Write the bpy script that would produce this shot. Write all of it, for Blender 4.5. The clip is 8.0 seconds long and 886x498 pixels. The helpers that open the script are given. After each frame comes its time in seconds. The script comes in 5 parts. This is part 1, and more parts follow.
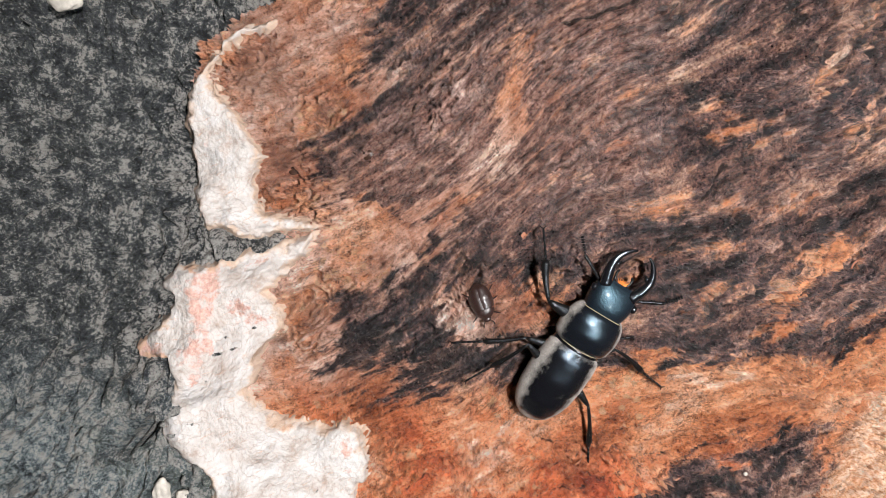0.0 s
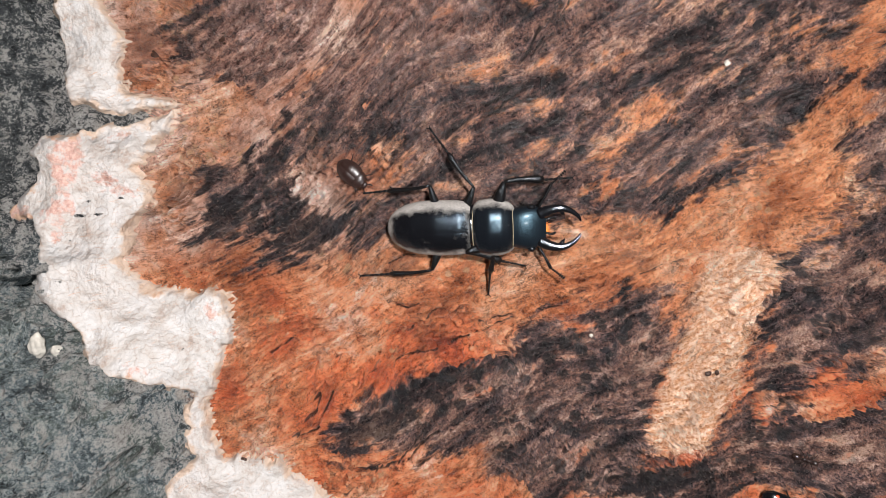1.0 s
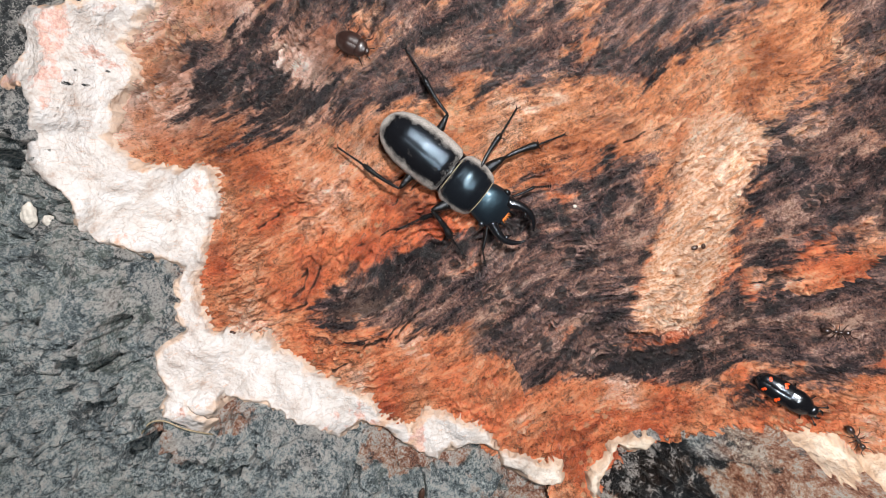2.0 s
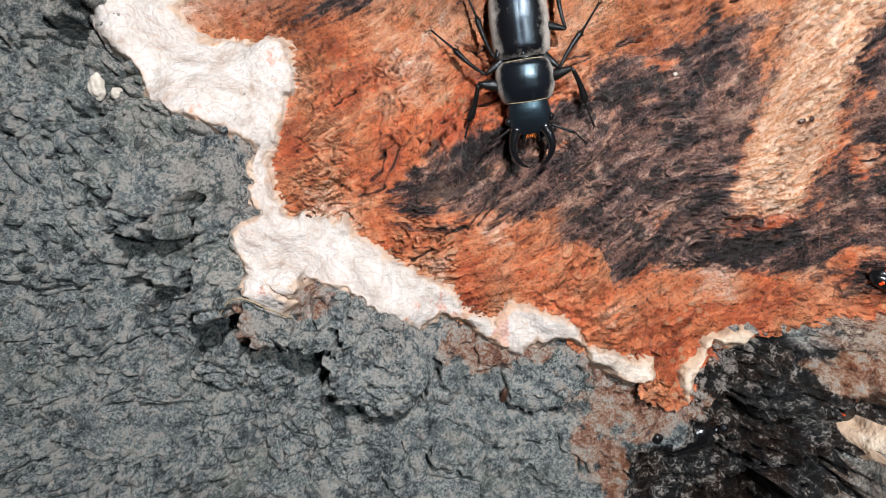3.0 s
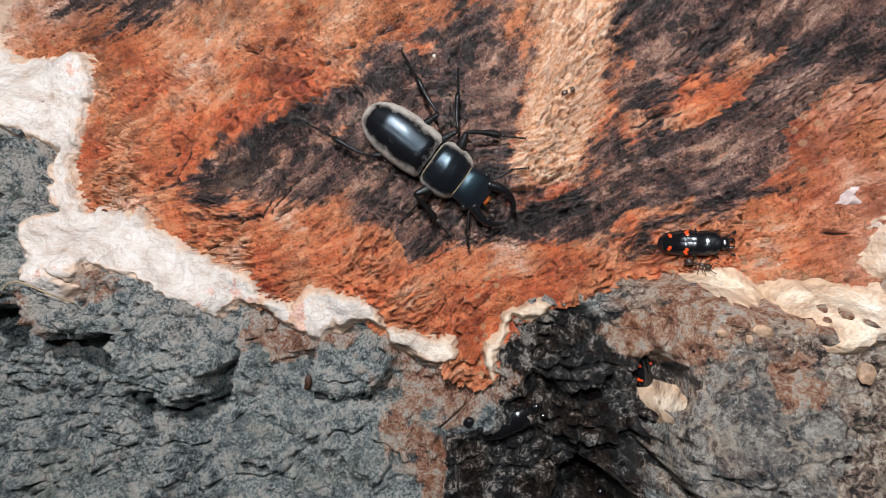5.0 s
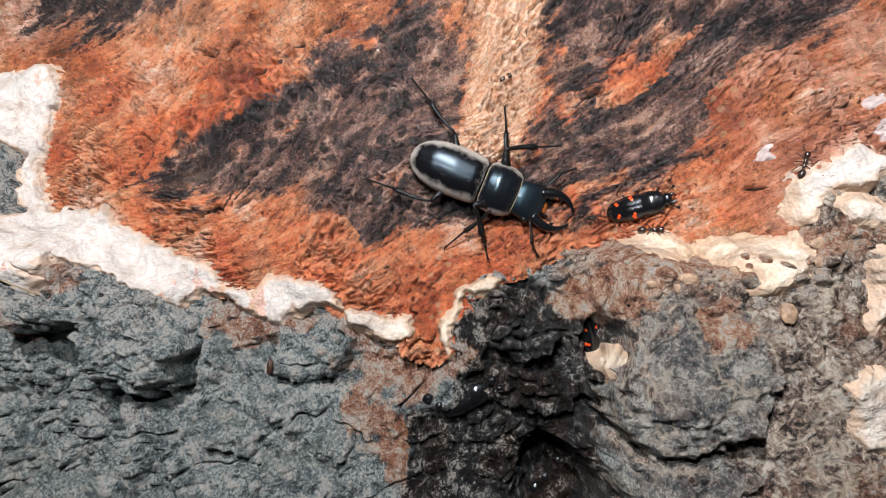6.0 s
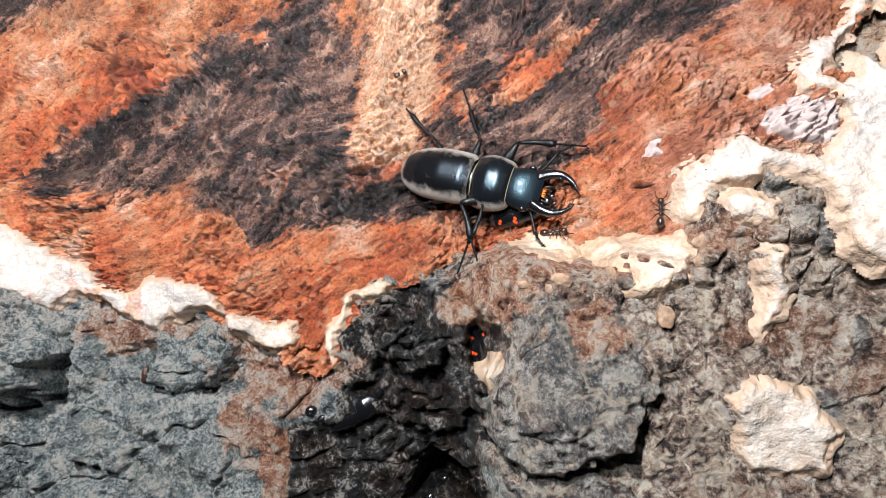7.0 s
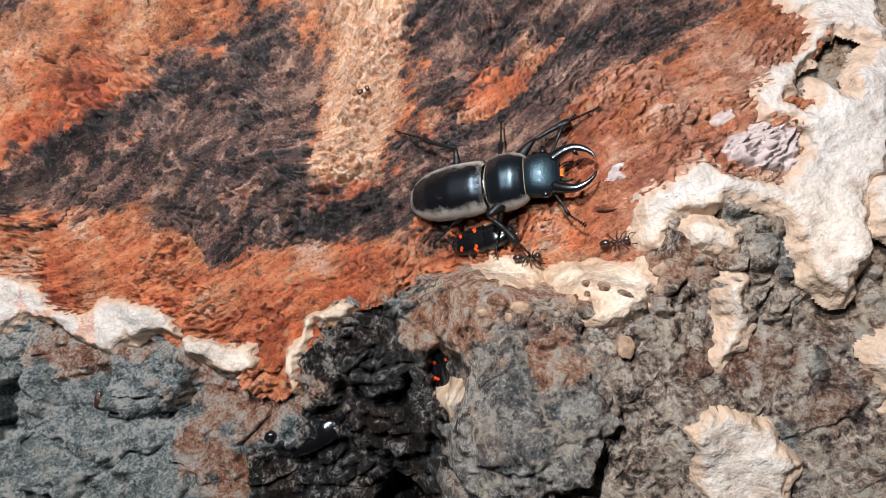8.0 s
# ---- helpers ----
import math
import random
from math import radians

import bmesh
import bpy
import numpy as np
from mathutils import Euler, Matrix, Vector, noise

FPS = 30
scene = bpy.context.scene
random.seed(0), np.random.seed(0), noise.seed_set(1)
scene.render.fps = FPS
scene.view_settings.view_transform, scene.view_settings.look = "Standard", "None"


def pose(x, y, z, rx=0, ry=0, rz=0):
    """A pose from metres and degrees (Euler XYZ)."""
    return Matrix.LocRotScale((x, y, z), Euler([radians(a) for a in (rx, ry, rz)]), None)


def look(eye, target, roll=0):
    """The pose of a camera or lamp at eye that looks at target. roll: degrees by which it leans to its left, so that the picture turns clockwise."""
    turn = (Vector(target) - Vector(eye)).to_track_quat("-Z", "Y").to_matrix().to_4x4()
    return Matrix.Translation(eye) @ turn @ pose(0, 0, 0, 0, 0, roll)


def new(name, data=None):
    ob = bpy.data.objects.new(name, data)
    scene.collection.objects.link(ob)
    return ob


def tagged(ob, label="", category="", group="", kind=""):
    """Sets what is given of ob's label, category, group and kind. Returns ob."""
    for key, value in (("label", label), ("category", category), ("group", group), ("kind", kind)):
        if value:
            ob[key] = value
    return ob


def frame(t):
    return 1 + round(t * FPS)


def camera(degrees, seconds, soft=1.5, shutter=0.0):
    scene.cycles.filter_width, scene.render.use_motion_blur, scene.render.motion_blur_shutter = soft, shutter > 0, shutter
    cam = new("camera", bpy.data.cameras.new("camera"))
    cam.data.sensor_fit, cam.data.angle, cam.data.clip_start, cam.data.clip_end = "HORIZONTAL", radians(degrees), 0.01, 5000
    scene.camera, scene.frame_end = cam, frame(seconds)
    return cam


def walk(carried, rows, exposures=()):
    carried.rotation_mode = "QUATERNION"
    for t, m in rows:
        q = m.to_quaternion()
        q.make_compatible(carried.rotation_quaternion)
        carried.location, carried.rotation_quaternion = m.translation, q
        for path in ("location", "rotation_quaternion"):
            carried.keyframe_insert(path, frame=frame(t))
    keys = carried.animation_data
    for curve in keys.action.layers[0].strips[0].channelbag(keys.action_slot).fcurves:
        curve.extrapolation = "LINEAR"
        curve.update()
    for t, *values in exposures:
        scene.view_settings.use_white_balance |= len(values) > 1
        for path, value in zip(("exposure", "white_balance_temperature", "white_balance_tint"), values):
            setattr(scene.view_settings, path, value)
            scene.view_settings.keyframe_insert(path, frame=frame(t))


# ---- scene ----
cam = camera(74.55, 8.0, 0.3)
PATH = [
    (0, (-0.00543, 0.00881, 1.21804), (0.0598, 1.9899, 0.9518), 1.77),
    (0.5, (0.02106, -0.00065, 1.19318), (0.0343, 1.9817, 0.9282), 0.96),
    (1, (0.03785, -0.00543, 1.18798), (0.0245, 1.9771, 0.9246), 0.37),
    (1.5, (0.04863, -0.00858, 1.17732), (0.0211, 1.9719, 0.8999), 0.01),
    (2, (0.04618, -0.01027, 1.15736), (-0.0189, 1.9672, 0.8650), -0.33),
    (2.2, (0.04314, -0.00990, 1.15426), (-0.0187, 1.9293, 0.6686), -0.32),
    (3.3, (0.02368, -0.00076, 1.12294), (-0.0840, 1.9861, 0.9205), -1.01),
    (3.5, (0.02676, 0.00735, 1.12751), (-0.0585, 2.0015, 1.0013), -1.10),
    (4, (0.04155, 0.00334, 1.11534), (-0.1243, 1.9961, 1.0804), -2.67),
    (4.5, (0.06857, -0.00044, 1.10225), (-0.1176, 1.9908, 1.0830), -3.45),
    (5, (0.08695, -0.00861, 1.09765), (-0.0841, 1.9840, 1.0780), -4.25),
    (5.2, (0.08717, -0.01397, 1.08768), (-0.0737, 1.9795, 1.1080), -5.13),
    (6.3, (0.10481, -0.01460, 1.07462), (-0.0494, 1.9746, 1.2143), -7.18),
    (6.5, (0.10942, -0.01500, 1.06863), (-0.0759, 1.9690, 1.2395), -6.49),
    (7, (0.12749, -0.00239, 1.07074), (-0.0303, 1.9800, 1.2836), -6.22),
    (7.5, (0.14498, -0.00465, 1.07579), (0.0056, 1.9779, 1.2997), -6.48),
    (8, (0.13318, 0.00014, 1.07635), (0.0289, 1.9874, 1.2758), -6.30),
]
walk(cam, [(t, look(eye, target, roll)) for t, eye, target, roll in PATH],
     [(0, 0.05), (0.5, -0.1), (1, -0.07), (1.5, 0.03), (2, 0.1), (3.5, 0.05), (4, -0.2), (4.5, -0.1), (5, -0.05), (6.5, 0.26), (7, 0.36), (7.5, 0.03), (8, 0.02)])

# ---- world, lamp and exposure ----
world = bpy.data.worlds.new("night")
scene.world = world
world.use_nodes = True
world.node_tree.nodes["Background"].inputs[0].default_value = (0.75, 0.85, 1.0, 1)
world.node_tree.nodes["Background"].inputs[1].default_value = 0.012
torch = new("torch", bpy.data.lights.new("torch", "POINT"))
torch.data.energy, torch.data.shadow_soft_size = 6.1, 0.006
torch.data.color = (1.0, 0.97, 0.965)
torch.location = (0.08, -0.13, 1.25)

glint = new("phone_light", bpy.data.lights.new("phone_light", "POINT"))
glint.data.energy, glint.data.shadow_soft_size = 1.05, 0.004
glint.data.color = (0.93, 0.97, 1.0)
glint.location = (0.085, -0.075, 1.145)

# ---- numbers of the plan: u, v are millimetres along x and up from z = 1.1; heights grow towards the camera from y = 0.146 ----
FACE = 0.146
WOUND_LEFT = [(-36, 185), (-36, 154), (-38, 150), (-46, 147), (-51, 143), (-54, 138), (-53, 135), (-49, 129), (-46, 124), (-43, 120), (-45, 115), (-45, 111), (-42, 107),
              (-34, 105), (-30, 104), (-31, 101), (-36, 96), (-40, 92), (-44, 88), (-39, 84), (-39, 79), (-42, 75), (-44, 72), (-45, 68), (-47, 65), (-46, 62),
              (-42, 58), (-34, 56), (-29, 56), (-23, 58), (-19, 55), (-17, 48), (-21, 42), (-22, 36), (-25, 30), (-24, 26), (-23, 14), (-20, 12), (-6, 13),
              (-4, 8), (2, 4), (12, -2)]
WOUND_RIGHT = [(21, -8), (23, -12), (31, -16), (36, -12), (46, -14), (53, -17), (56, -22), (65, -25), (68, -28), (75, -28), (76, -33), (75, -36), (80, -38),
               (83, -36), (84, -30), (88, -27), (89, -22), (98, -19), (106, -17), (112, -15), (118, -13), (124, -12), (130, -11), (136, -12), (143, -16), (149, -18),
               (153, -16), (162, -17), (165, -17), (166, -7), (172, -4), (178, -3), (182, 0), (184, -3), (191, -4), (196, -6), (200, -1), (200, 6), (194, 8),
               (194, 12), (198, 18), (206, 23), (209, 29), (207, 36), (206, 43), (212, 185)]
CRUST_TOP = [(-39, 150), (-46, 148), (-51, 145), (-55, 140), (-58, 133), (-59, 126), (-58, 118), (-58, 112), (-55, 105), (-52, 105), (-45, 102), (-36, 103), (-30, 104),
             (-34, 106), (-42, 107), (-45, 111), (-45, 115), (-43, 120), (-46, 124), (-49, 129), (-53, 135), (-54, 138), (-51, 143), (-46, 146)]
CRUST_LEFT = [(-31, 103), (-37, 100), (-45, 99), (-51, 96), (-59, 96), (-62, 92), (-59, 89), (-62, 83), (-69, 78), (-67, 75), (-60, 76), (-57, 72), (-60, 67),
              (-64, 62), (-61, 56), (-54, 51), (-51, 43), (-44, 39), (-36, 36), (-31, 33), (-25, 29), (-23, 32), (-21, 38), (-19, 43), (-17, 49), (-19, 55),
              (-23, 58), (-28, 56), (-34, 57), (-41, 58), (-46, 62), (-47, 65), (-45, 69), (-44, 73), (-42, 76), (-38, 79), (-39, 84), (-43, 88), (-40, 92),
              (-35, 96), (-31, 101)]
CRUST_LOW = [(-22, 44), (-26, 40), (-27, 32), (-29, 26), (-29, 18), (-27, 15), (-31, 11), (-29, 6), (-25, 0), (-17, -5), (-14, -1), (-7, -4), (-2, -7),
             (2, -11), (7, -14), (12, -18), (18, -14), (24, -16), (31, -21), (39, -26), (43, -22), (50, -21), (57, -24), (56, -22), (53, -17), (46, -14),
             (36, -12), (31, -16), (23, -12), (22, -7), (13, -3), (3, 3), (-4, 8), (-6, 13), (-13, 13), (-21, 14), (-24, 18), (-25, 27), (-22, 37)]
CRUST_RIGHT = [(168, -8), (169, -5), (176, -3), (181, 0), (183, -3), (189, -6), (194, -8), (197, -5), (200, -1), (198, 5), (194, 7), (194, 12), (199, 18),
               (205, 21), (209, 28), (214, 27), (208, 21), (201, 15), (198, 9), (201, 7), (206, 12), (210, 9), (213, 14), (217, 18), (222, 20), (213, -5),
               (208, -12), (205, -22), (199, -30), (195, -26), (195, -16), (192, -12), (187, -9), (184, -8), (178, -10), (172, -11), (170, -15), (167, -15)]
CRUST_SMALL = []
CRUST_SMALL.append([(-27, 3), (-22, 4), (-20, -1), (-17, -5), (-18, -12), (-23, -16), (-25, -15), (-23, -7), (-28, -3)])
CRUST_SMALL.append([(57, -24), (64, -25), (68, -28), (75, -28), (75, -33), (69, -34), (62, -30), (57, -28)])
CRUST_SMALL.append([(149, -18), (159, -18), (167, -19), (167, -23), (164, -28), (157, -31), (154, -29), (156, -25), (149, -21)])
CRUST_SMALL.append([(175, -13), (178, -12), (183, -15), (182, -19), (176, -17)])
CRUST_SMALL.append([(180, -24), (184, -25), (182, -36), (178, -41), (177, -39), (179, -32)])
CRUST_SMALL.append([(169, -52), (173, -49), (179, -50), (184, -53), (187, -59), (184, -66), (171, -65), (170, -58)])
CRUST_SMALL.append([(120, -44), (125, -41), (129, -42), (128, -45), (125, -48), (123, -46)])
CRUST_SMALL.append([(90, -22), (98, -19), (101, -21), (98, -24), (92, -24)])
CRUST_SMALL.append([(84, -40), (82, -34), (84, -28), (88, -22), (91, -22), (88, -28), (86.5, -34)])
CRUST_SMALL.append([(133, -15), (138, -13), (144, -15), (147, -18), (141, -21), (135, -19)])
CRUST_SMALL.append([(209, 28), (212, 33), (218, 36), (224, 33), (224, 27), (221, 20), (218, 23), (214, 26)])
CRUST_SMALL.append([(206, 36), (209, 31), (214, 33), (212, 42), (207, 43)])
CRUST_SMALL.append([(208, -42), (217, -38), (218, -43), (209, -50)])
CRUST_SMALL.append([(208, -10), (214, -7), (222, -8), (222, -14), (218, -19), (211, -20), (208, -16)])
CRUST_SMALL.append([(203, -40), (211, -36), (218, -36), (213, -46), (206, -51)])
STAIN_TOP = [(-19, 185), (-19, 142), (-19, 134), (-27, 125), (-32, 121), (-30, 116), (-24, 111), (-13, 108), (-5, 105), (-6, 99), (-13, 92), (-24, 89),
             (-26, 79), (-30, 69), (-18, 68), (-13, 72), (-6, 73), (-13, 63), (4, 66), (18, 71), (34, 73), (46, 77), (62, 76), (85, 77), (95, 80),
             (102, 86), (118, 90), (123, 102), (130, 111), (134, 130), (136, 185)]
STAIN_MID = [(6, 20), (18, 29), (27, 33), (41, 38), (51, 42), (60, 46), (72, 53), (87, 59), (99, 61), (97, 52), (102, 43), (103, 33), (98, 20), (93, 16),
             (96, 8), (110, 8), (110, -4), (93, -5), (77, -5), (62, -8), (60, 1), (49, 6), (47, 13), (28, 11), (9, 14)]
STAIN_RIGHT = [(148, 185), (141, 114), (140, 101), (139, 89), (143, 83), (137, 77), (124, 70), (125, 52), (122, 39), (119, 26), (112, 11), (106, 6), (106, -4),
               (123, -5), (132, -5), (137, -2), (150, 4), (156, 7), (163, 16), (167, 21), (176, 27), (184, 30), (191, 31), (198, 39), (205, 70), (205, 185)]
BLACK = [[(-28, 70), (-26, 79), (-16, 82), (-10, 78), (-13, 73), (-18, 68)],
         [(9, 15), (13, 20), (21, 25), (31, 26), (32, 21), (26, 16), (15, 14)],
         [(65, -5), (74, -2), (89, 2), (109, 9), (114, 3), (97, -2), (81, -3)], [(-4, 76), (10, 78), (16, 74), (4, 68), (-8, 66)]]
STREAKS = []
STREAKS.append(([(13.1, 149.1), (12.1, 132.1), (11.1, 117), (0.1, 108.9), (-8, 103.8)], 2.0))
STREAKS.append(([(2, 85.8), (9, 83), (15, 86), (24, 95)], 5.0))
STREAKS.append(([(74.4, 82.1), (78.6, 98.9), (84.7, 103.9)], 1.2))
STREAKS.append(([(124, 24), (134, 28), (146, 35), (156, 37)], 2.0))
STREAKS.append(([(122, 1), (135, 0), (149, 3)], 1.2))
PALE = [[(104, 67), (102, 50), (99, 38), (96, 26), (93, 16), (95, 12), (102, 10), (111, 12), (115, 22), (118, 32), (121, 45), (124, 55), (124, 66), (114, 70)]]
BARE = [(98, 62), (124, 66), (137, 78), (143, 84), (139, 92), (140, 110), (133, 106), (124, 98), (119, 88), (106, 84), (100, 76)]
CRACKS = []
CRACKS.append(([(83.9, 2.1), (93.6, 3.8), (100.8, 3.8), (111.7, 4.7)], 2.4))
CRACKS.append(([(8, 28.9), (3.2, 19.4), (-5.6, 16.5)], 0.9))
CRACKS.append(([(18.4, 35.6), (43.1, 45.4), (63.8, 54.3)], 0.6))
CRACKS.append(([(154.2, 68.5), (162.4, 73.5)], 0.8))
CRACKS.append(([(22, 150), (34, 153.8), (47.9, 159.4)], 0.9))
CRACKS.append(([(45.9, 100.8), (54.7, 106.7), (57.7, 115.6), (64.8, 125.7), (66.8, 133.8)], 0.5))
CRACKS.append(([(-7.5, 20.3), (3.1, 28), (8.4, 40.6)], 0.9))
CRACKS.append(([(-8.5, 40.5), (-2.7, 44.3)], 0.7))
CRACKS.append(([(24.8, 8.3), (32.4, 17.9)], 0.7))
CRACKS.append(([(86, 9.3), (96.7, 10), (107.5, 14.1), (120.8, 22.3), (135.8, 27.9)], 0.8))
CRACKS.append(([(46.1, 49.7), (69.8, 54.2), (96.3, 65.9)], 0.6))
TEARS = []
TEARS.append(([(9.7, 41), (7.2, 35.2), (3.8, 29.8), (3.2, 23.7), (0.6, 21.6)], 1.0))
TEARS.append(([(27.6, 9.5), (31.8, 14), (36.2, 17.7)], 0.9))
TEARS.append(([(17.1, 5.1), (19.9, 7.3), (24.2, 9.2)], 0.8))
TEARS.append(([(10.3, 0.5), (15.7, 3)], 0.7))
TEARS.append(([(53.7, -4), (60.8, -0.7)], 0.8))
TEARS.append(([(22.3, 54.3), (28.2, 52.2), (30.9, 53.7), (34.5, 54.3)], 0.6))
TEARS.append(([(-0, 23.9), (2.1, 31.6), (4.7, 40.4)], 0.5))
TEARS.append(([(36.9, 95.7), (42.1, 100.2), (45.1, 103.8), (49.1, 104.7), (52.6, 107.9), (55, 113.1), (59.1, 121)], 1.0))
TEARS.append(([(24.4, 50.6), (27.1, 49.1)], 0.6))
TEARS.append(([(15.4, 63), (22.8, 64.6), (29.5, 66.9)], 0.5))
TEARS.append(([(27.6, 46.5), (32.1, 50.6), (35.8, 52.9)], 0.7))
TEARS.append(([(157.1, -6.9), (160.6, -6.5), (164.8, -6.5)], 0.6))
TEARS.append(([(164.5, 13.1), (168.6, 15.3)], 0.6))
LOBES = []
LOBES.append(([(-76, 66), (-67, 75), (-59, 79), (-57, 64), (-66, 59), (-76, 57)], 5))
LOBES.append(([(-58, 23), (-48, 31), (-40, 33), (-36, 27), (-42, 18), (-44, 9), (-50, 7), (-58, 11)], 9))
LOBES.append(([(-64, -1), (-61, 7), (-52, 5), (-47, 9), (-44, 2), (-46, -4), (-54, -5)], 7))
LOBES.append(([(-42, -5), (-39, 1), (-32, 2), (-30, -4), (-32, -9), (-37, -11), (-41, -9)], 9))
LOBES.append(([(-31, -11), (-29, -5), (-21, -7), (-16, -13), (-8, -16), (-8, -19), (-19, -19), (-27, -18)], 8))
LOBES.append(([(-12, -21), (-8, -15), (2, -9), (10, -14), (15, -22), (15, -31), (8, -39), (2, -42), (-7, -38), (-12, -33)], 9))
LOBES.append(([(34, -23), (44, -21), (53, -22), (57, -28), (56, -38), (45, -44), (36, -40)], 4))
LOBES.append(([(85, -36), (89, -27), (100, -22), (114, -20), (120, -27), (121, -34), (114, -38), (109, -44), (102, -44), (96, -37), (92, -46), (86, -44)], 5))
LOBES.append(([(88, -46), (97, -44), (112, -45), (122, -40), (121, -54), (112, -60), (98, -57)], 4))
LOBES.append(([(121, -51), (128, -44), (130, -34), (137, -27), (146, -31), (154, -41), (157, -47), (149, -60), (143, -62), (129, -64), (121, -56)], 6))
LOBES.append(([(120, -58), (129, -65), (143, -63), (150, -70), (142, -76), (136, -84), (125, -86), (120, -68)], 5))
LOBES.append(([(18, -46), (33, -40), (36, -52), (26, -62), (14, -56)], 3))
LOBES.append(([(-74, 46), (-71, 40), (-62, 39), (-60, 45), (-66, 48)], 4))
FLAKES = []
FLAKES.append(([(91.6, 11), (94.7, 21.1), (99.8, 25.3), (106.9, 22.3), (110.1, 15.6), (105.9, 14.1), (99.8, 9.5)], 1.8, False))
FLAKES.append(([(-30, 104), (-24, 108), (-17, 110), (-13, 107), (-10, 103), (-7, 97), (-13, 95), (-19, 97), (-24, 92), (-30, 91), (-31, 98)], 1.6, True))
FLAKES.append(([(-10.5, 21.3), (-6.6, 25.6), (1.6, 36.3), (8.3, 41.6), (5, 31.8), (0.3, 23.7), (-4.6, 21.3)], 1.7, True))
FLAKES.append(([(44.4, -1), (52.1, 4), (60, 3), (63.7, -8.6), (75.8, -6.1), (91.6, -4.4), (107.6, -6.6), (107.6, -11.7), (59.9, -15.2), (42.3, -8.9)], 1.0, True))
FLAKES.append(([(36.4, 40.6), (46.1, 46.8), (53.9, 47.6), (49.9, 41.4), (40.2, 37.7)], 1.2, True))
FLAKES.append(([(131.8, 22.8), (146, 32.2), (157.9, 37.5), (149.9, 27.3), (140, 22.1)], 1.2, True))
FLAKES.append(([(157.4, 18), (167.5, 26.8), (180, 26), (174, 4), (162.5, 1.8), (159, 9.7)], 1.0, True))
HOLE = [(71, -55), (82, -56), (91, -46), (98, -43), (104, -46), (119, -39), (124, -35), (124, -46), (121, -59), (124, -71), (128, -90), (66, -90)]
DEEP = [(98, -72), (105, -64), (117, -70), (121, -80), (122, -95), (96, -95)]
LOWER = [(-140, -8), (-62, -3), (-46, -6), (-41, -11), (-33, -11), (-29, -19), (-19, -20), (-9, -20), (-13, -33), (-7, -39), (2, -43), (9, -41), (17, -31),
         (22, -45), (30, -110), (-140, -110)]
MAUVE = [(-26.2, 120), (-9, 133.1), (9, 150.1), (40, 159.5), (43.9, 117.7), (13.1, 107), (-9, 107.9), (-25.2, 112.9)]
NICK = [(-79, 56), (-75, 60), (-69, 62), (-62, 65), (-62, 62), (-66, 58), (-70, 54), (-75, 53)]


# ---- noise and plan arithmetic ----
def hashed(i, j, seed):
    n = (i.astype(np.int64) * 374761393 + j.astype(np.int64) * 668265263 + seed * 2147483647) & 0xFFFFFFFF
    n = ((n ^ (n >> 13)) * 1274126177) & 0xFFFFFFFF
    return ((n ^ (n >> 16)) & 0xFFFFFF) / float(0xFFFFFF)


def grain_noise(x, y, seed):
    """Gradient noise, about -0.7 to 0.7."""
    i, j = np.floor(x), np.floor(y)
    fx, fy = x - i, y - j
    sx, sy = fx * fx * fx * (fx * (fx * 6 - 15) + 10), fy * fy * fy * (fy * (fy * 6 - 15) + 10)

    def corner(a, b):
        ang = hashed(i + a, j + b, seed) * 2 * np.pi
        return np.cos(ang) * (fx - a) + np.sin(ang) * (fy - b)
    low = corner(0, 0) * (1 - sx) + corner(1, 0) * sx
    high = corner(0, 1) * (1 - sx) + corner(1, 1) * sx
    return low * (1 - sy) + high * sy


def fbm(x, y, seed, octaves=4, gain=0.5):
    total, amp = np.zeros_like(x), 1.0
    for k in range(octaves):
        total += amp * grain_noise(x * 2 ** k + 17.3 * k, y * 2 ** k - 9.1 * k, seed + k)
        amp *= gain
    return total


def billow(x, y, seed, octaves=3, gain=0.5):
    total, amp = np.zeros_like(x), 1.0
    for k in range(octaves):
        total += amp * (1 - 2.2 * np.abs(grain_noise(x * 2 ** k + 5.7 * k, y * 2 ** k + 3.3 * k, seed + k)))
        amp *= gain
    return total


def cells(x, y, seed):
    """Distance to the nearest cell edge, and the cell's number and offset."""
    i0, j0 = np.floor(x), np.floor(y)
    best, second = np.full_like(x, 9.0), np.full_like(x, 9.0)
    name, ox, oy = np.zeros_like(x), np.zeros_like(x), np.zeros_like(x)
    for a in (-1, 0, 1):
        for b in (-1, 0, 1):
            px = i0 + a + 0.1 + 0.8 * hashed(i0 + a, j0 + b, seed)
            py = j0 + b + 0.1 + 0.8 * hashed(i0 + a, j0 + b, seed + 7)
            d = np.hypot(px - x, py - y)
            near = d < best
            second = np.where(near, best, np.minimum(second, d))
            name = np.where(near, (i0 + a) * 1000 + j0 + b, name)
            ox, oy = np.where(near, x - px, ox), np.where(near, y - py, oy)
            best = np.where(near, d, best)
    return second - best, name, ox, oy


def smooth(a, b, x):
    t = np.clip((x - a) / (b - a), 0, 1)
    return t * t * (3 - 2 * t)


def line_distance(points, x, y, closed=False):
    d = np.full_like(x, 1e9)
    ends = points[1:] + points[:1] if closed else points[1:]
    for (ax, ay), (bx, by) in zip(points, ends):
        ex, ey = bx - ax, by - ay
        t = np.clip(((x - ax) * ex + (y - ay) * ey) / (ex * ex + ey * ey), 0, 1)
        d = np.minimum(d, np.hypot(x - ax - t * ex, y - ay - t * ey))
    return d


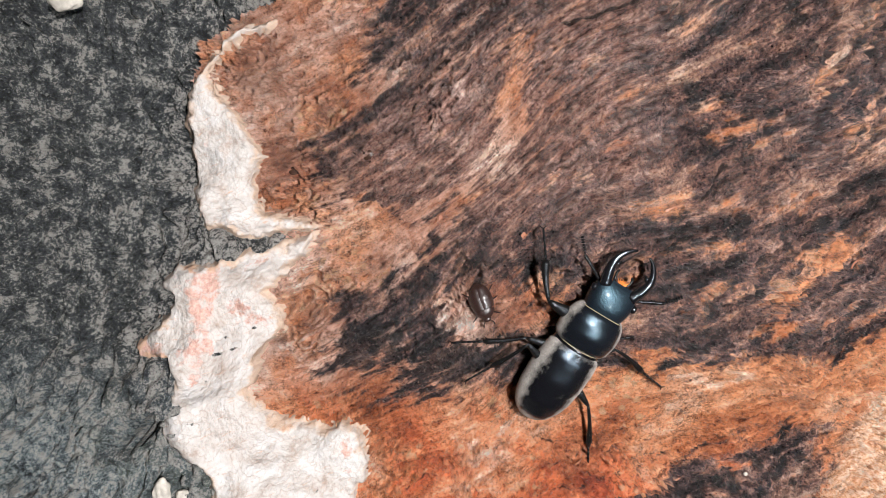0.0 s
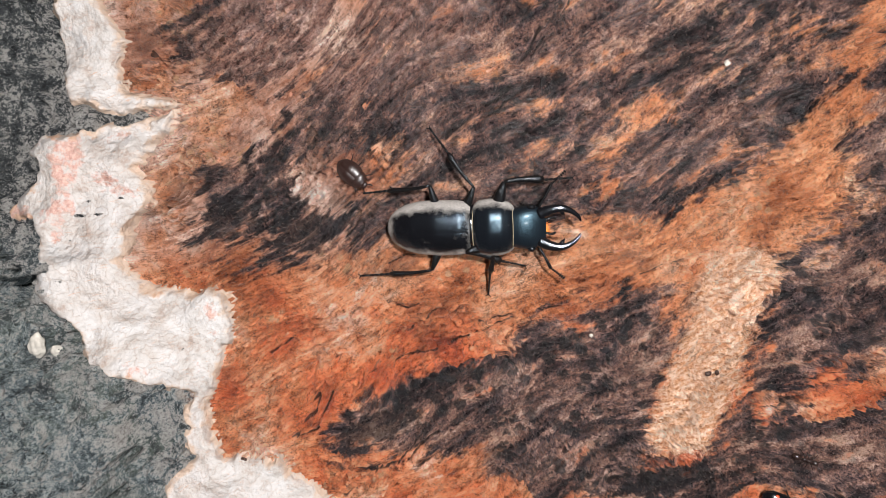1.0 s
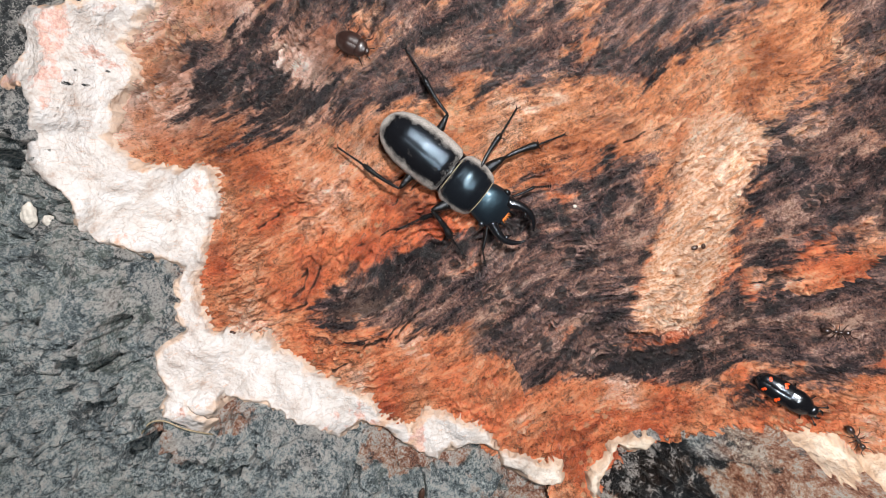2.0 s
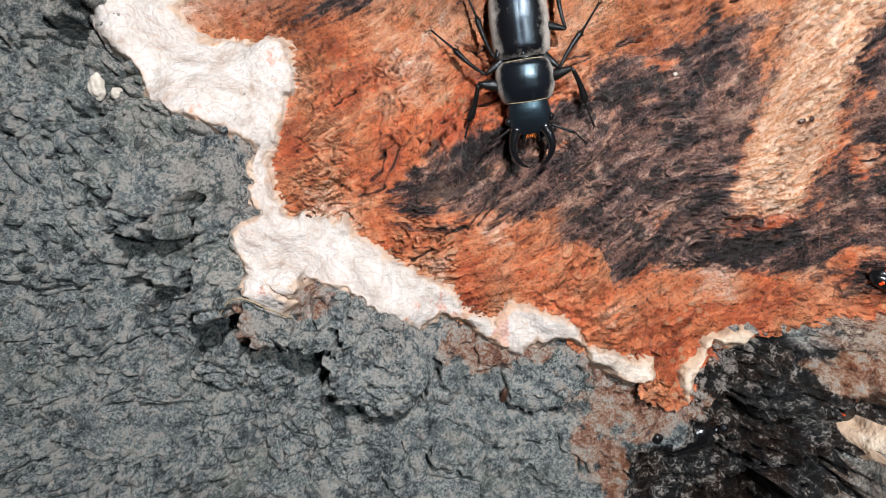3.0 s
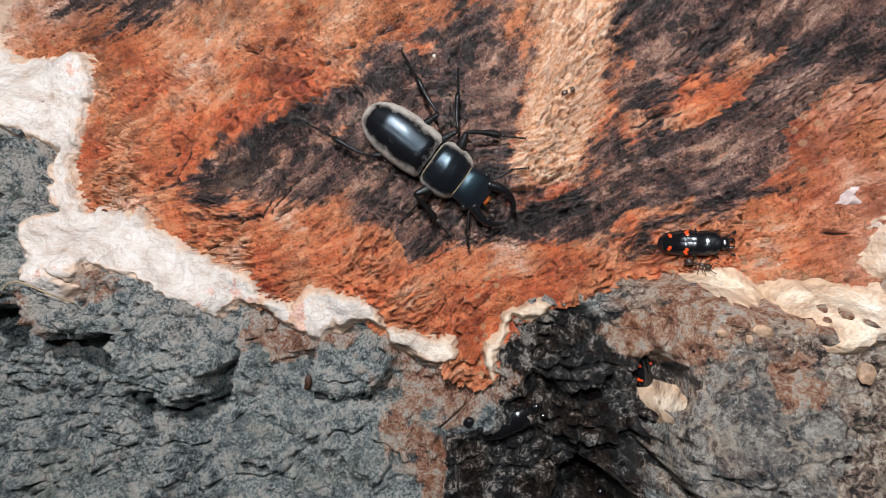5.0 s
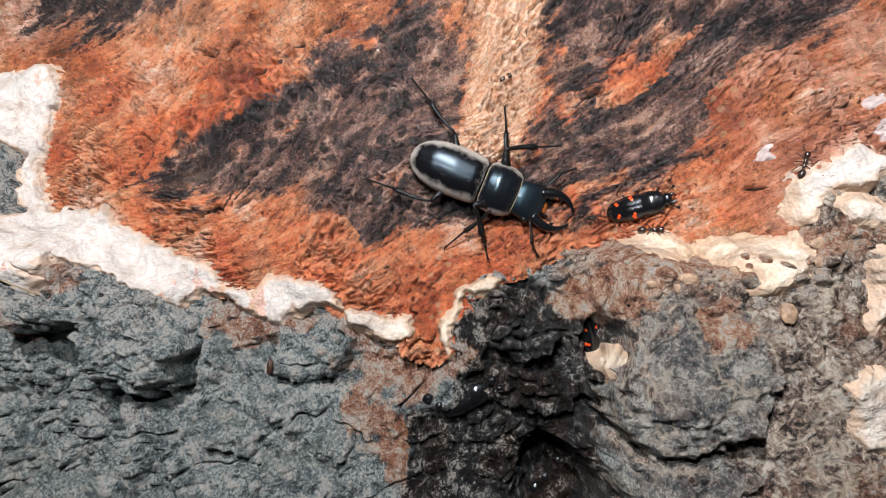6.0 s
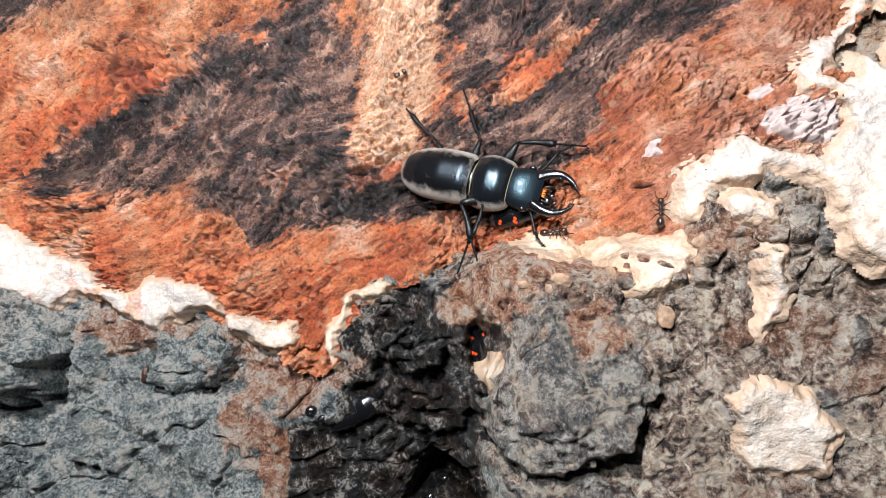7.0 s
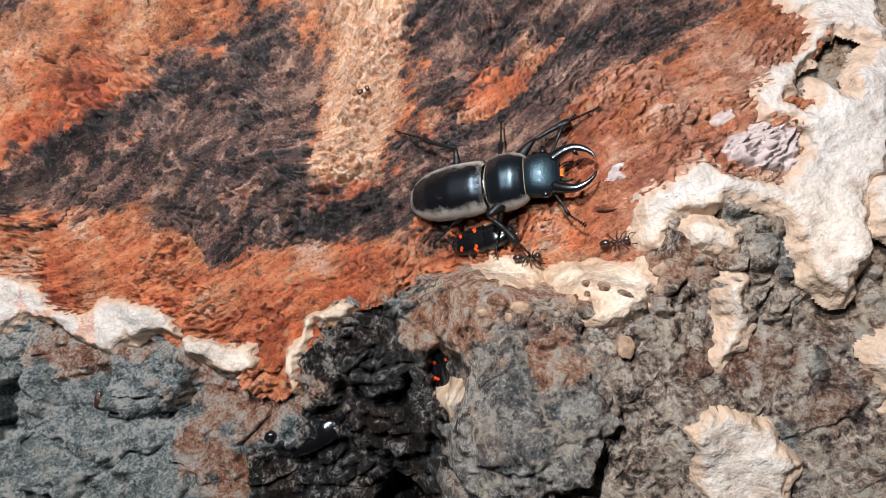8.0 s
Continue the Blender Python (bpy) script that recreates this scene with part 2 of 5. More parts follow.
def inside(points, x, y):
    """Millimetres inside the outline; negative outside, and -15 far from it."""
    us, vs = [a for a, b in points], [b for a, b in points]
    near = (x > min(us) - 15) & (x < max(us) + 15) & (y > min(vs) - 15) & (y < max(vs) + 15)
    x, y = x[near], y[near]
    d, odd = line_distance(points, x, y, True), np.zeros(x.shape, bool)
    for (ax, ay), (bx, by) in zip(points, points[1:] + points[:1]):
        if ay != by:
            odd ^= ((ay > y) != (by > y)) & (x < (bx - ax) * (y - ay) / (by - ay) + ax)
    full = np.full(near.shape, -15.0)
    full[near] = np.where(odd, d, -d)
    return full


# broad heights of the trunk face on a lattice of 40 mm, from v = -40 upwards, u = -60 to 220
FORM = [[4, 3, 1, -1, -5, 9, 32, 33], [5, 6, 0, -4, -6, 1, 36, 32], [3, 4, 2, 2, -2, -10, 12, 16],
        [0, -4, 3, 13, 8, -3, 3, 8], [-1, -1, 3, 16, 14, 6, 5, 6], [0, 0, 4, 12, 12, 8, 6, 6]]


def hump(u, v, cu, cv, s, a):
    return a * np.exp(-((u - cu) ** 2 + (v - cv) ** 2) / (2 * s * s))


def base_height(u, v):
    """The broad form of the trunk face."""
    x, y = np.clip(u, -95, 240), np.clip(v, -75, 190)
    across = [np.exp(-(x - 40 * i + 60) ** 2 / 1152) for i in range(8)]
    total, weight = np.zeros_like(u), np.zeros_like(u)
    for j, row in enumerate(FORM):
        up = np.exp(-(y - 40 * j + 40) ** 2 / 1152)
        weight += up
        total += up * sum(h * a for h, a in zip(row, across))
    away = np.maximum(0, np.abs(u - 72) - 205)
    return total / (weight * sum(across)) - away ** 2 / 160


def grain_of(u, v):
    """Along and across the wood's fibres, which bow round the wound."""
    bend = 3 * np.sin((u + 20) / 42.0) + 11 * fbm(u / 60, v / 60, 61, 2)
    n = v * 0.95 - u * 0.36 - 0.0030 * v * 60 * np.tanh(u / 60) + bend
    s = u * 0.90 + v * 0.42
    return s, n


class Plan:
    """All fields of the trunk face on one grid."""

    def __init__(self, u, v):
        self.u, self.v = u, v
        rag = 1.6 * fbm(u / 6, v / 6, 3, 3, 0.55), 1.6 * fbm(u / 6, v / 6, 11, 3, 0.55)
        x, y = u + rag[0], v + rag[1]
        self.wound = inside(WOUND_LEFT + WOUND_RIGHT, x, y)
        self.s, self.n = grain_of(u, v)
        s, n = self.s, self.n
        base = base_height(u, v)
        # wood: fibres, flakes, cracks
        drag = fbm(s / 14, n / 7, 21, 3)
        flake_at = 6.5 * fbm(s / 24, n / 11, 23, 4, 0.5) + 0.35 * drag
        step = flake_at - np.floor(flake_at)
        self.layer = hashed(np.floor(flake_at), flake_at * 0 + 2, 19)
        relief_field = smooth(-0.15, 0.25, fbm(u / 25, v / 25, 29, 2))
        flakes = (smooth(0.0, 0.12, step) - step) * (0.35 + 0.75 * relief_field)
        fibre = 0.62 * fbm(s / 9, n / 1.7, 31, 4, 0.65) + 0.36 * fbm(u / 2.6, v / 2.6, 33, 4, 0.7) + 0.5 * fbm(s / 30, n / 6, 35, 2)
        # fibre and flake relief, which the wood material shades into its colour
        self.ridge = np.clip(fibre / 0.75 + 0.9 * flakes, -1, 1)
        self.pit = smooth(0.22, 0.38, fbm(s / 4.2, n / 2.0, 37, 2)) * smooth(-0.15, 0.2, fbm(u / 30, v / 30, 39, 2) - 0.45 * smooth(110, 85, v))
        pits = -1.0 * self.pit
        slit = np.abs(fbm(s / 16 + 0.25 * drag, n / 6 + 0.3 * drag, 91, 3))
        gate = smooth(0.0, 0.25, fbm(u / 17, v / 17, 95, 2))
        slits = -2.4 * np.exp(-(slit / 0.02) ** 2) * gate + 0.45 * np.exp(-((slit - 0.06) / 0.04) ** 2) * gate
        grain_gap, _, _, _ = cells(u / 2.3 + 0.5 * drag, v / 2.0, 97)
        nodules = 0.55 * smooth(0.0, 0.5, grain_gap) * smooth(0.05, 0.3, fbm(u / 13, v / 13, 99, 2)) * (1 - smooth(20, 60, u))
        wood = base + 1.5 * fbm(u / 30, v / 30, 41, 2) + 3.6 * flakes + fibre + pits + slits + nodules
        wob = fbm(u / 5, v / 5, 43, 3) * 1.6
        self.crack = np.zeros_like(u)
        broken = fbm(u / 6, v / 6, 45, 2)
        for line, wide in CRACKS + TEARS:
            us, vs = [a for a, c in line], [c for a, c in line]
            near = (u > min(us) - 8) & (u < max(us) + 8) & (v > min(vs) - 8) & (v < max(vs) + 8)
            if near.any():
                d = line_distance(line, u[near] + 0.45 * wob[near], v[near] - 0.45 * wob[near])
                self.crack[near] = np.maximum(self.crack[near], np.exp(-(d / (0.5 * wide)) ** 2) * smooth(-0.30, 0.05, broken[near]))
                wood[near] += 0.3 * np.exp(-((d - 1.2) / 1.0) ** 2) - 2.6 * np.exp(-(d / (0.9 * wide)) ** 2) * smooth(-0.32, 0.1, broken[near])
        self.wood = wood
        # bark: humps, plates with gaps, a knob, a hollow
        right = smooth(108, 134, u)
        low = inside(LOWER, x, y)
        swell = 2 + right * (22 - 22 * smooth(132, 190, u))
        for bump in ((-62, 66, 15, 11), (-53, 92, 13, 10), (-47, 27, 13, 15), (-27, -4, 12, 18), (-5, -19, 9, 11), (13, -30, 7, 7), (-80, 20, 16, 8)):
            swell = swell + hump(u, v, *bump) * (1 - 0.7 * smooth(-1.5, 1.5, low))
        lip = smooth(0, 9, -self.wound)
        wx, wy = u + 5 * fbm(u / 14, v / 14, 51, 3), v + 5 * fbm(u / 14, v / 14, 55, 3)
        gap, self.cell, ox, oy = cells(wx / 25, wy / 19, 57)
        tilt = hashed(self.cell, self.cell * 0 + 3, 5) - 0.5
        plates = (1 - 0.7 * right) * 3.2 * smooth(0.0, 0.07, gap) * smooth(-0.3, 0.1, fbm(u / 15, v / 15, 173, 2)) + 2.2 * tilt * smooth(0, 0.2, gap) + 2.2 * oy * (hashed(self.cell, self.cell * 0 + 5, 6) - 0.3)
        knobbly = 1.4 - 1.5 * billow(u / 11, v / 11, 63, 4, 0.5) + 0.8 * fbm(u / 2.4, v / 2.4, 65, 3, 0.65)
        smoothness = smooth(-30, -75, u) * smooth(50, 90, v)
        bark = base + lip * swell + (plates * (1 - 0.75 * smoothness) - 2.0) * (0.35 + 0.65 * lip) + knobbly * (1 - 0.45 * smoothness) - 0.8
        bark = bark + smoothness * (0.7 - 1.1 * billow(u / 4.6, v / 4.0, 151, 3, 0.6) - 1.6 * smooth(0.28, 0.42, fbm(u / 5, v / 4, 157, 2)))
        lump_gap, knot, _, _ = cells(wx / 4.6, wy / 4.2, 59)
        warty = smooth(-0.35, 0.1, fbm(u / 18, v / 18, 175, 2)) * (1 - 0.3 * smoothness) * (1 - 0.8 * right) * (1 - 0.75 * smooth(-15, 22, u) * smooth(95, 70, u))
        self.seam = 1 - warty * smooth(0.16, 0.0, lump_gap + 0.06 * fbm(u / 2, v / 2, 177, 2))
        bark = bark + (1.9 * smooth(0.0, 0.45, lump_gap) + 1.1 * hashed(knot, knot * 0 + 1, 8) * smooth(0.0, 0.2, lump_gap)) * warty - 0.8
        bark = bark + 2.6 * smooth(0.0, 0.5, lump_gap) * smooth(85, 100, u) * smooth(-38, -26, v) * smooth(2, -12, v) * smooth(-0.25, 0.15, fbm(u / 12, v / 12, 67, 2))
        self.hole = inside(HOLE, x, y)
        bark = bark - 6 * smooth(-3, 5, self.hole) - 24 * smooth(-2, 5, inside(DEEP, x, y))
        bark = bark - 9 * smooth(1.1, 0.5, np.hypot((x - 124) / 5, (y + 39) / 8))
        bark = bark - 20 * smooth(-1.0, 2.0, inside(NICK, x, y))
        bark = bark - 1.8 * smooth(-3.5, 1.0, self.wound) - 9 * smooth(0.5, 3.0, self.wound)
        self.lobe = [inside(p, u + 1.6 * rag[0], v + 1.6 * rag[1]) for p, _ in LOBES]
        self.blue = np.maximum(self.lobe[9], self.lobe[10])
        for d, (outline, lift) in zip(self.lobe, LOBES):
            mid = sum(b for a, b in outline) / len(outline)
            bark = bark - 1.1 * lift * np.exp(-((d + 1.0) / 1.3) ** 2) * smooth(mid + 3, mid - 4, v) * smooth(-0.35, 0.0, fbm(u / 8, v / 8, 171, 2))
        self.bark = bark
        self.knob = knobbly
        # pale crust
        tame = 0.9
        tx, ty = u + tame * rag[0], v + tame * rag[1]
        lace = 0.8 * fbm(u / 2.6, v / 2.6, 73, 2, 0.5)
        stop = 0.9 - self.wound + lace
        self.crusts = [np.minimum(inside(p, tx, ty) + lace, stop) for p in [CRUST_TOP, CRUST_LEFT, CRUST_LOW, CRUST_RIGHT] + CRUST_SMALL]
        self.chalk = np.maximum(np.maximum.reduce(self.crusts), 0.6 * inside([(-44, 27), (-30, 33), (-25, 27), (-29, 18), (-38, 16)], x, y) - 1) - 9 * smooth(80, 125, u)
        self.wrinkle = 0.65 * billow(u / 8 + 0.15 * rag[0], v / 5.5 + 0.15 * rag[1], 71, 3, 0.5) + 0.12 * fbm(u / 1.6, v / 1.6, 75, 2)
        # stains, in millimetres inside their outlines
        gx = u + 3.6 * fbm(s / 14, n / 4, 81, 4, 0.65)
        gy = v + 3.6 * fbm(s / 14, n / 4, 85, 4, 0.65)
        dark = np.maximum.reduce([inside(p, gx, gy) for p in (STAIN_TOP, STAIN_MID, STAIN_RIGHT)])
        for line, wide in STREAKS:
            dark = np.minimum(dark, line_distance(line, gx, gy) - wide)
        dark = np.minimum(dark, -inside(BARE, gx, gy))
        self.pale = np.maximum.reduce([inside(p, u + 0.5 * (gx - u), v + 0.5 * (gy - v)) for p in PALE])
        self.dark = np.minimum(np.minimum(dark, 3.6 + 2.4 * smooth(72, 55, v)), -3.0 * self.pale)
        self.black = np.maximum.reduce([inside(p, gx, gy) for p in BLACK])
        self.red = smooth(78, 42, v + 0.1 * u)
        self.flesh = smooth(58, 72, gy) * smooth(35, 5, gx) + 0.7 * smooth(150, 175, gx)
        self.mauve = smooth(-6, 6, inside(MAUVE, gx, gy))


# ---- materials ----
class Nodes:
    def __init__(self, name):
        self.mat = bpy.data.materials.new(name)
        self.mat.use_nodes = True
        self.tree = self.mat.node_tree
        self.out = self.tree.nodes["Principled BSDF"]

    def put(self, kind, **sockets):
        node = self.tree.nodes.new(kind)
        for key, value in sockets.items():
            self.to(node, key, value)
        return node

    def to(self, node, key, value):
        socket = node.inputs[key.replace("_", " ")] if isinstance(key, str) else node.inputs[key]
        if isinstance(value, bpy.types.NodeSocket):
            self.tree.links.new(value, socket)
        else:
            socket.default_value = value

    def math(self, op, a, b=0.0, clamp=False):
        node = self.tree.nodes.new("ShaderNodeMath")
        node.operation, node.use_clamp = op, clamp
        self.to(node, 0, a), self.to(node, 1, b)
        return node.outputs[0]

    def noise(self, vector, scale, detail=4.0, rough=0.55, distort=0.0):
        return self.put("ShaderNodeTexNoise", Vector=vector, Scale=scale, Detail=detail, Roughness=rough, Distortion=distort).outputs[0]

    def ramp(self, fac, *stops):
        node = self.tree.nodes.new("ShaderNodeValToRGB")
        band = node.color_ramp
        while len(band.elements) < len(stops):
            band.elements.new(0.5)
        for e, (at, col) in zip(band.elements, stops):
            e.position, e.color = at, (*col, 1) if len(col) == 3 else col
        self.to(node, 0, fac)
        return node.outputs[0]

    def mix(self, fac, a, b, mode="MIX"):
        node = self.tree.nodes.new("ShaderNodeMix")
        node.data_type, node.blend_type = "RGBA", mode
        for k, value in ((0, fac), (6, a), (7, b)):
            if isinstance(value, tuple) and len(value) == 3:
                value = (*value, 1)
            self.to(node, k, value)
        return node.outputs[2]

    def edge(self, field, width):
        """0 to 1 across a field's zero."""
        node = self.tree.nodes.new("ShaderNodeMapRange")
        node.interpolation_type = "SMOOTHSTEP"
        for k, value in ((0, field), (1, -width), (2, width), (3, 0.0), (4, 1.0)):
            self.to(node, k, value)
        return node.outputs[0]

    def attr(self, name, which=2):
        node = self.tree.nodes.new("ShaderNodeAttribute")
        node.attribute_name = name
        return node.outputs[which]

    def place(self):
        return self.tree.nodes.new("ShaderNodeTexCoord").outputs["Object"]

    def done(self, colour, rough, height=None, strength=0.5, distance=0.0004, spec=0.5):
        self.to(self.out, "Base_Color", colour), self.to(self.out, "Roughness", rough)
        self.out.inputs["Specular IOR Level"].default_value = spec
        if height is not None:
            bump = self.put("ShaderNodeBump", Height=height, Strength=strength, Distance=distance)
            self.to(self.out, "Normal", bump.outputs[0])
        return self.mat


def wood_material():
    m = Nodes("torn_wood")
    p, grain = m.place(), m.attr("grain", 1)
    fibre = m.noise(grain, 1.0, 6, 0.66)
    fine = m.noise(p, 1500, 5, 0.75)
    blotch = m.noise(p, 75, 5, 0.62)
    speck = m.noise(p, 380, 5, 0.72)
    streak = m.math("ADD", m.math("MULTIPLY", fibre, 0.24), m.math("ADD", m.math("MULTIPLY", speck, 0.30), m.math("ADD", m.math("MULTIPLY", fine, 0.32), m.math("MULTIPLY", blotch, 0.14))))
    tone = m.math("ADD", m.math("MULTIPLY", m.noise(p, 42, 5, 0.6, 0.4), 0.7), m.math("ADD", m.math("MULTIPLY", m.attr("layer"), 0.12), m.math("ADD", m.math("MULTIPLY", fibre, 0.16), 0.01)))
    orange = m.ramp(tone, (0.36, (0.36, 0.105, 0.040)), (0.44, (0.60, 0.205, 0.086)), (0.50, (0.76, 0.305, 0.14)), (0.56, (0.83, 0.41, 0.23)), (0.63, (0.88, 0.58, 0.42)))
    red = m.ramp(tone, (0.36, (0.32, 0.050, 0.022)), (0.43, (0.60, 0.130, 0.052)), (0.50, (0.80, 0.215, 0.085)), (0.56, (0.86, 0.33, 0.16)), (0.63, (0.90, 0.56, 0.42)))
    flesh = m.ramp(tone, (0.36, (0.24, 0.085, 0.055)), (0.45, (0.50, 0.215, 0.13)), (0.52, (0.68, 0.37, 0.26)), (0.60, (0.82, 0.56, 0.44)))
    col = m.mix(m.math("MULTIPLY", m.attr("red"), m.ramp(blotch, (0.35, (0.2,) * 3), (0.55, (1,) * 3))), orange, red)
    col = m.mix(m.math("MULTIPLY", m.attr("flesh"), m.ramp(blotch, (0.40, (0.2,) * 3), (0.52, (1,) * 3))), col, flesh)
    col = m.mix(1.0, col, m.ramp(streak, (0.405, (0.20, 0.16, 0.15)), (0.445, (0.66, 0.61, 0.59)), (0.48, (1.0, 0.97, 0.96)), (0.54, (1.28, 1.38, 1.46))), "MULTIPLY")
    col = m.mix(m.ramp(m.noise(p, 45, 4, 0.6), (0.58, (0, 0, 0)), (0.68, (0.45,) * 3)), col, m.ramp(speck, (0.35, (0.10, 0.045, 0.035)), (0.65, (0.32, 0.15, 0.10))))
    nib = m.tree.nodes.new("ShaderNodeTexVoronoi")
    m.to(nib, "Vector", p), m.to(nib, "Scale", 330.0)
    spot = m.math("MULTIPLY", m.edge(m.math("SUBTRACT", 0.30, nib.outputs["Distance"]), 0.07), m.ramp(m.noise(p, 55, 3), (0.54, (0, 0, 0)), (0.6, (0.75,) * 3)))
    col = m.mix(spot, col, (0.72, 0.42, 0.24))
    pale = m.ramp(m.math("ADD", m.math("MULTIPLY", m.noise(grain, 1.7, 5, 0.66), 0.6), m.math("MULTIPLY", fine, 0.4)), (0.39, (0.42, 0.15, 0.055)), (0.45, (0.66, 0.315, 0.16)), (0.50, (0.78, 0.445, 0.275)), (0.56, (0.87, 0.60, 0.44)))
    field = m.math("ADD", m.attr("pale"), m.math("ADD", m.math("MULTIPLY", m.math("SUBTRACT", fibre, 0.5), -14.0), m.math("MULTIPLY", m.math("SUBTRACT", streak, 0.5), 26.0)))
    col = m.mix(m.edge(field, 1.8), col, pale)
    slow = m.put("ShaderNodeVectorMath", **{})
    slow.operation = "MULTIPLY"
    m.to(slow, 0, grain), m.to(slow, 1, (0.33, 0.30, 1.0))
    wisp = m.noise(slow.outputs[0], 1.0, 4, 0.55, 0.6)
    fuzz = m.math("ADD", m.math("MULTIPLY", m.math("SUBTRACT", fibre, 0.5), -14.0), m.math("MULTIPLY", m.math("SUBTRACT", wisp, 0.5), -22.0))
    noise_sum = m.math("ADD", fuzz, m.math("ADD", m.math("MULTIPLY", m.math("SUBTRACT", blotch, 0.5), -13.0), m.math("MULTIPLY", m.math("SUBTRACT", speck, 0.5), -9.0)))
    field = m.math("ADD", m.math("MAXIMUM", m.attr("dark"), -14.0), noise_sum)
    brown = m.ramp(m.math("ADD", m.math("MULTIPLY", wisp, 0.36), m.math("ADD", m.math("MULTIPLY", m.math("ADD", m.math("MULTIPLY", fibre, 0.55), m.math("MULTIPLY", speck, 0.45)), 0.36), m.math("MULTIPLY", fine, 0.28))),
                   (0.425, (0.009, 0.007, 0.009)), (0.462, (0.064, 0.038, 0.038)), (0.495, (0.165, 0.092, 0.080)), (0.53, (0.38, 0.195, 0.145)), (0.575, (0.70, 0.46, 0.35)))
    blob = m.tree.nodes.new("ShaderNodeTexVoronoi")
    m.to(blob, "Vector", p), m.to(blob, "Scale", 260.0)
    patch = m.math("MULTIPLY", m.edge(m.math("SUBTRACT", m.math("ADD", m.math("MULTIPLY", speck, 0.5), 0.20), blob.outputs["Distance"]), 0.06), m.ramp(blotch, (0.40, (0, 0, 0)), (0.52, (1, 1, 1))))
    brown = m.mix(m.math("MULTIPLY", patch, 0.85), brown, m.ramp(fine, (0.35, (0.010, 0.010, 0.012)), (0.7, (0.04, 0.038, 0.04))))
    pink = m.ramp(m.math("ADD", m.math("MULTIPLY", fibre, 0.6), m.math("MULTIPLY", fine, 0.4)), (0.40, (0.07, 0.032, 0.027)), (0.47, (0.29, 0.140, 0.108)), (0.54, (0.52, 0.29, 0.225)), (0.63, (0.78, 0.55, 0.44)))
    brown = m.mix(m.math("MULTIPLY", m.attr("mauve"), m.ramp(speck, (0.38, (0.2,) * 3), (0.55, (1,) * 3))), brown, pink)
    col = m.mix(m.edge(field, 2.6), col, brown)
    field = m.math("ADD", m.math("MINIMUM", m.attr("black"), 3.5), m.math("MULTIPLY", noise_sum, 0.5))
    col = m.mix(m.math("MULTIPLY", m.edge(field, 0.9), 0.74), col, m.ramp(fine, (0.4, (0.009, 0.008, 0.010)), (0.7, (0.06, 0.045, 0.045))))
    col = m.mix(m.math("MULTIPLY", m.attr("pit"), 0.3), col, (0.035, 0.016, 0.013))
    warp = m.put("ShaderNodeVectorMath", **{})
    warp.operation = "MULTIPLY"
    m.to(warp, 0, grain), m.to(warp, 1, (0.55, 0.5, 1.0))
    split = m.math("ABSOLUTE", m.math("SUBTRACT", m.noise(warp.outputs[0], 1.0, 5, 0.6, 0.9), 0.5))
    split = m.math("MULTIPLY", m.edge(m.math("SUBTRACT", 0.008, split), 0.006), m.ramp(m.noise(p, 60, 3, 0.6), (0.54, (0, 0, 0)), (0.62, (1, 1, 1))))
    col = m.mix(m.math("MULTIPLY", split, 0.6), col, (0.030, 0.014, 0.011))
    col = m.mix(m.ramp(m.attr("crack"), (0.35, (0, 0, 0)), (0.7, (0.9,) * 3)), col, (0.016, 0.010, 0.009))
    # relief shading put into the colour: ridges paled, grooves darkened
    relief_field = m.math("ADD", m.attr("ridge"), m.math("MULTIPLY", m.math("SUBTRACT", fine, 0.5), 1.2))
    col = m.mix(m.ramp(relief_field, (0.28, (0, 0, 0)), (0.75, (0.6,) * 3)), col, m.mix(1.0, col, (1.5, 1.75, 1.95), "MULTIPLY"))
    groove = m.ramp(m.math("MULTIPLY", relief_field, -1.0), (0.25, (0, 0, 0)), (0.75, (0.75,) * 3))
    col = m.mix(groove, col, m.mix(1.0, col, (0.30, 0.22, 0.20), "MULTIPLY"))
    grit = m.edge(m.math("SUBTRACT", m.noise(p, 1700, 2, 0.5), 0.665), 0.03)
    col = m.mix(m.math("MULTIPLY", grit, 0.5), col, (0.50, 0.38, 0.31))
    height = m.math("SUBTRACT", m.math("ADD", m.math("MULTIPLY", fibre, 0.6), m.math("ADD", m.math("MULTIPLY", speck, 0.9), m.math("MULTIPLY", fine, 1.5))), m.math("MULTIPLY", split, 0.45))
    height = m.math("MULTIPLY", height, m.math("SUBTRACT", 1.0, m.math("MULTIPLY", m.edge(m.attr("pale"), 2.0), 0.45)))
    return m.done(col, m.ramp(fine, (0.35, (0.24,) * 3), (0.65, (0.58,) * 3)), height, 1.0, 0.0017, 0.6)


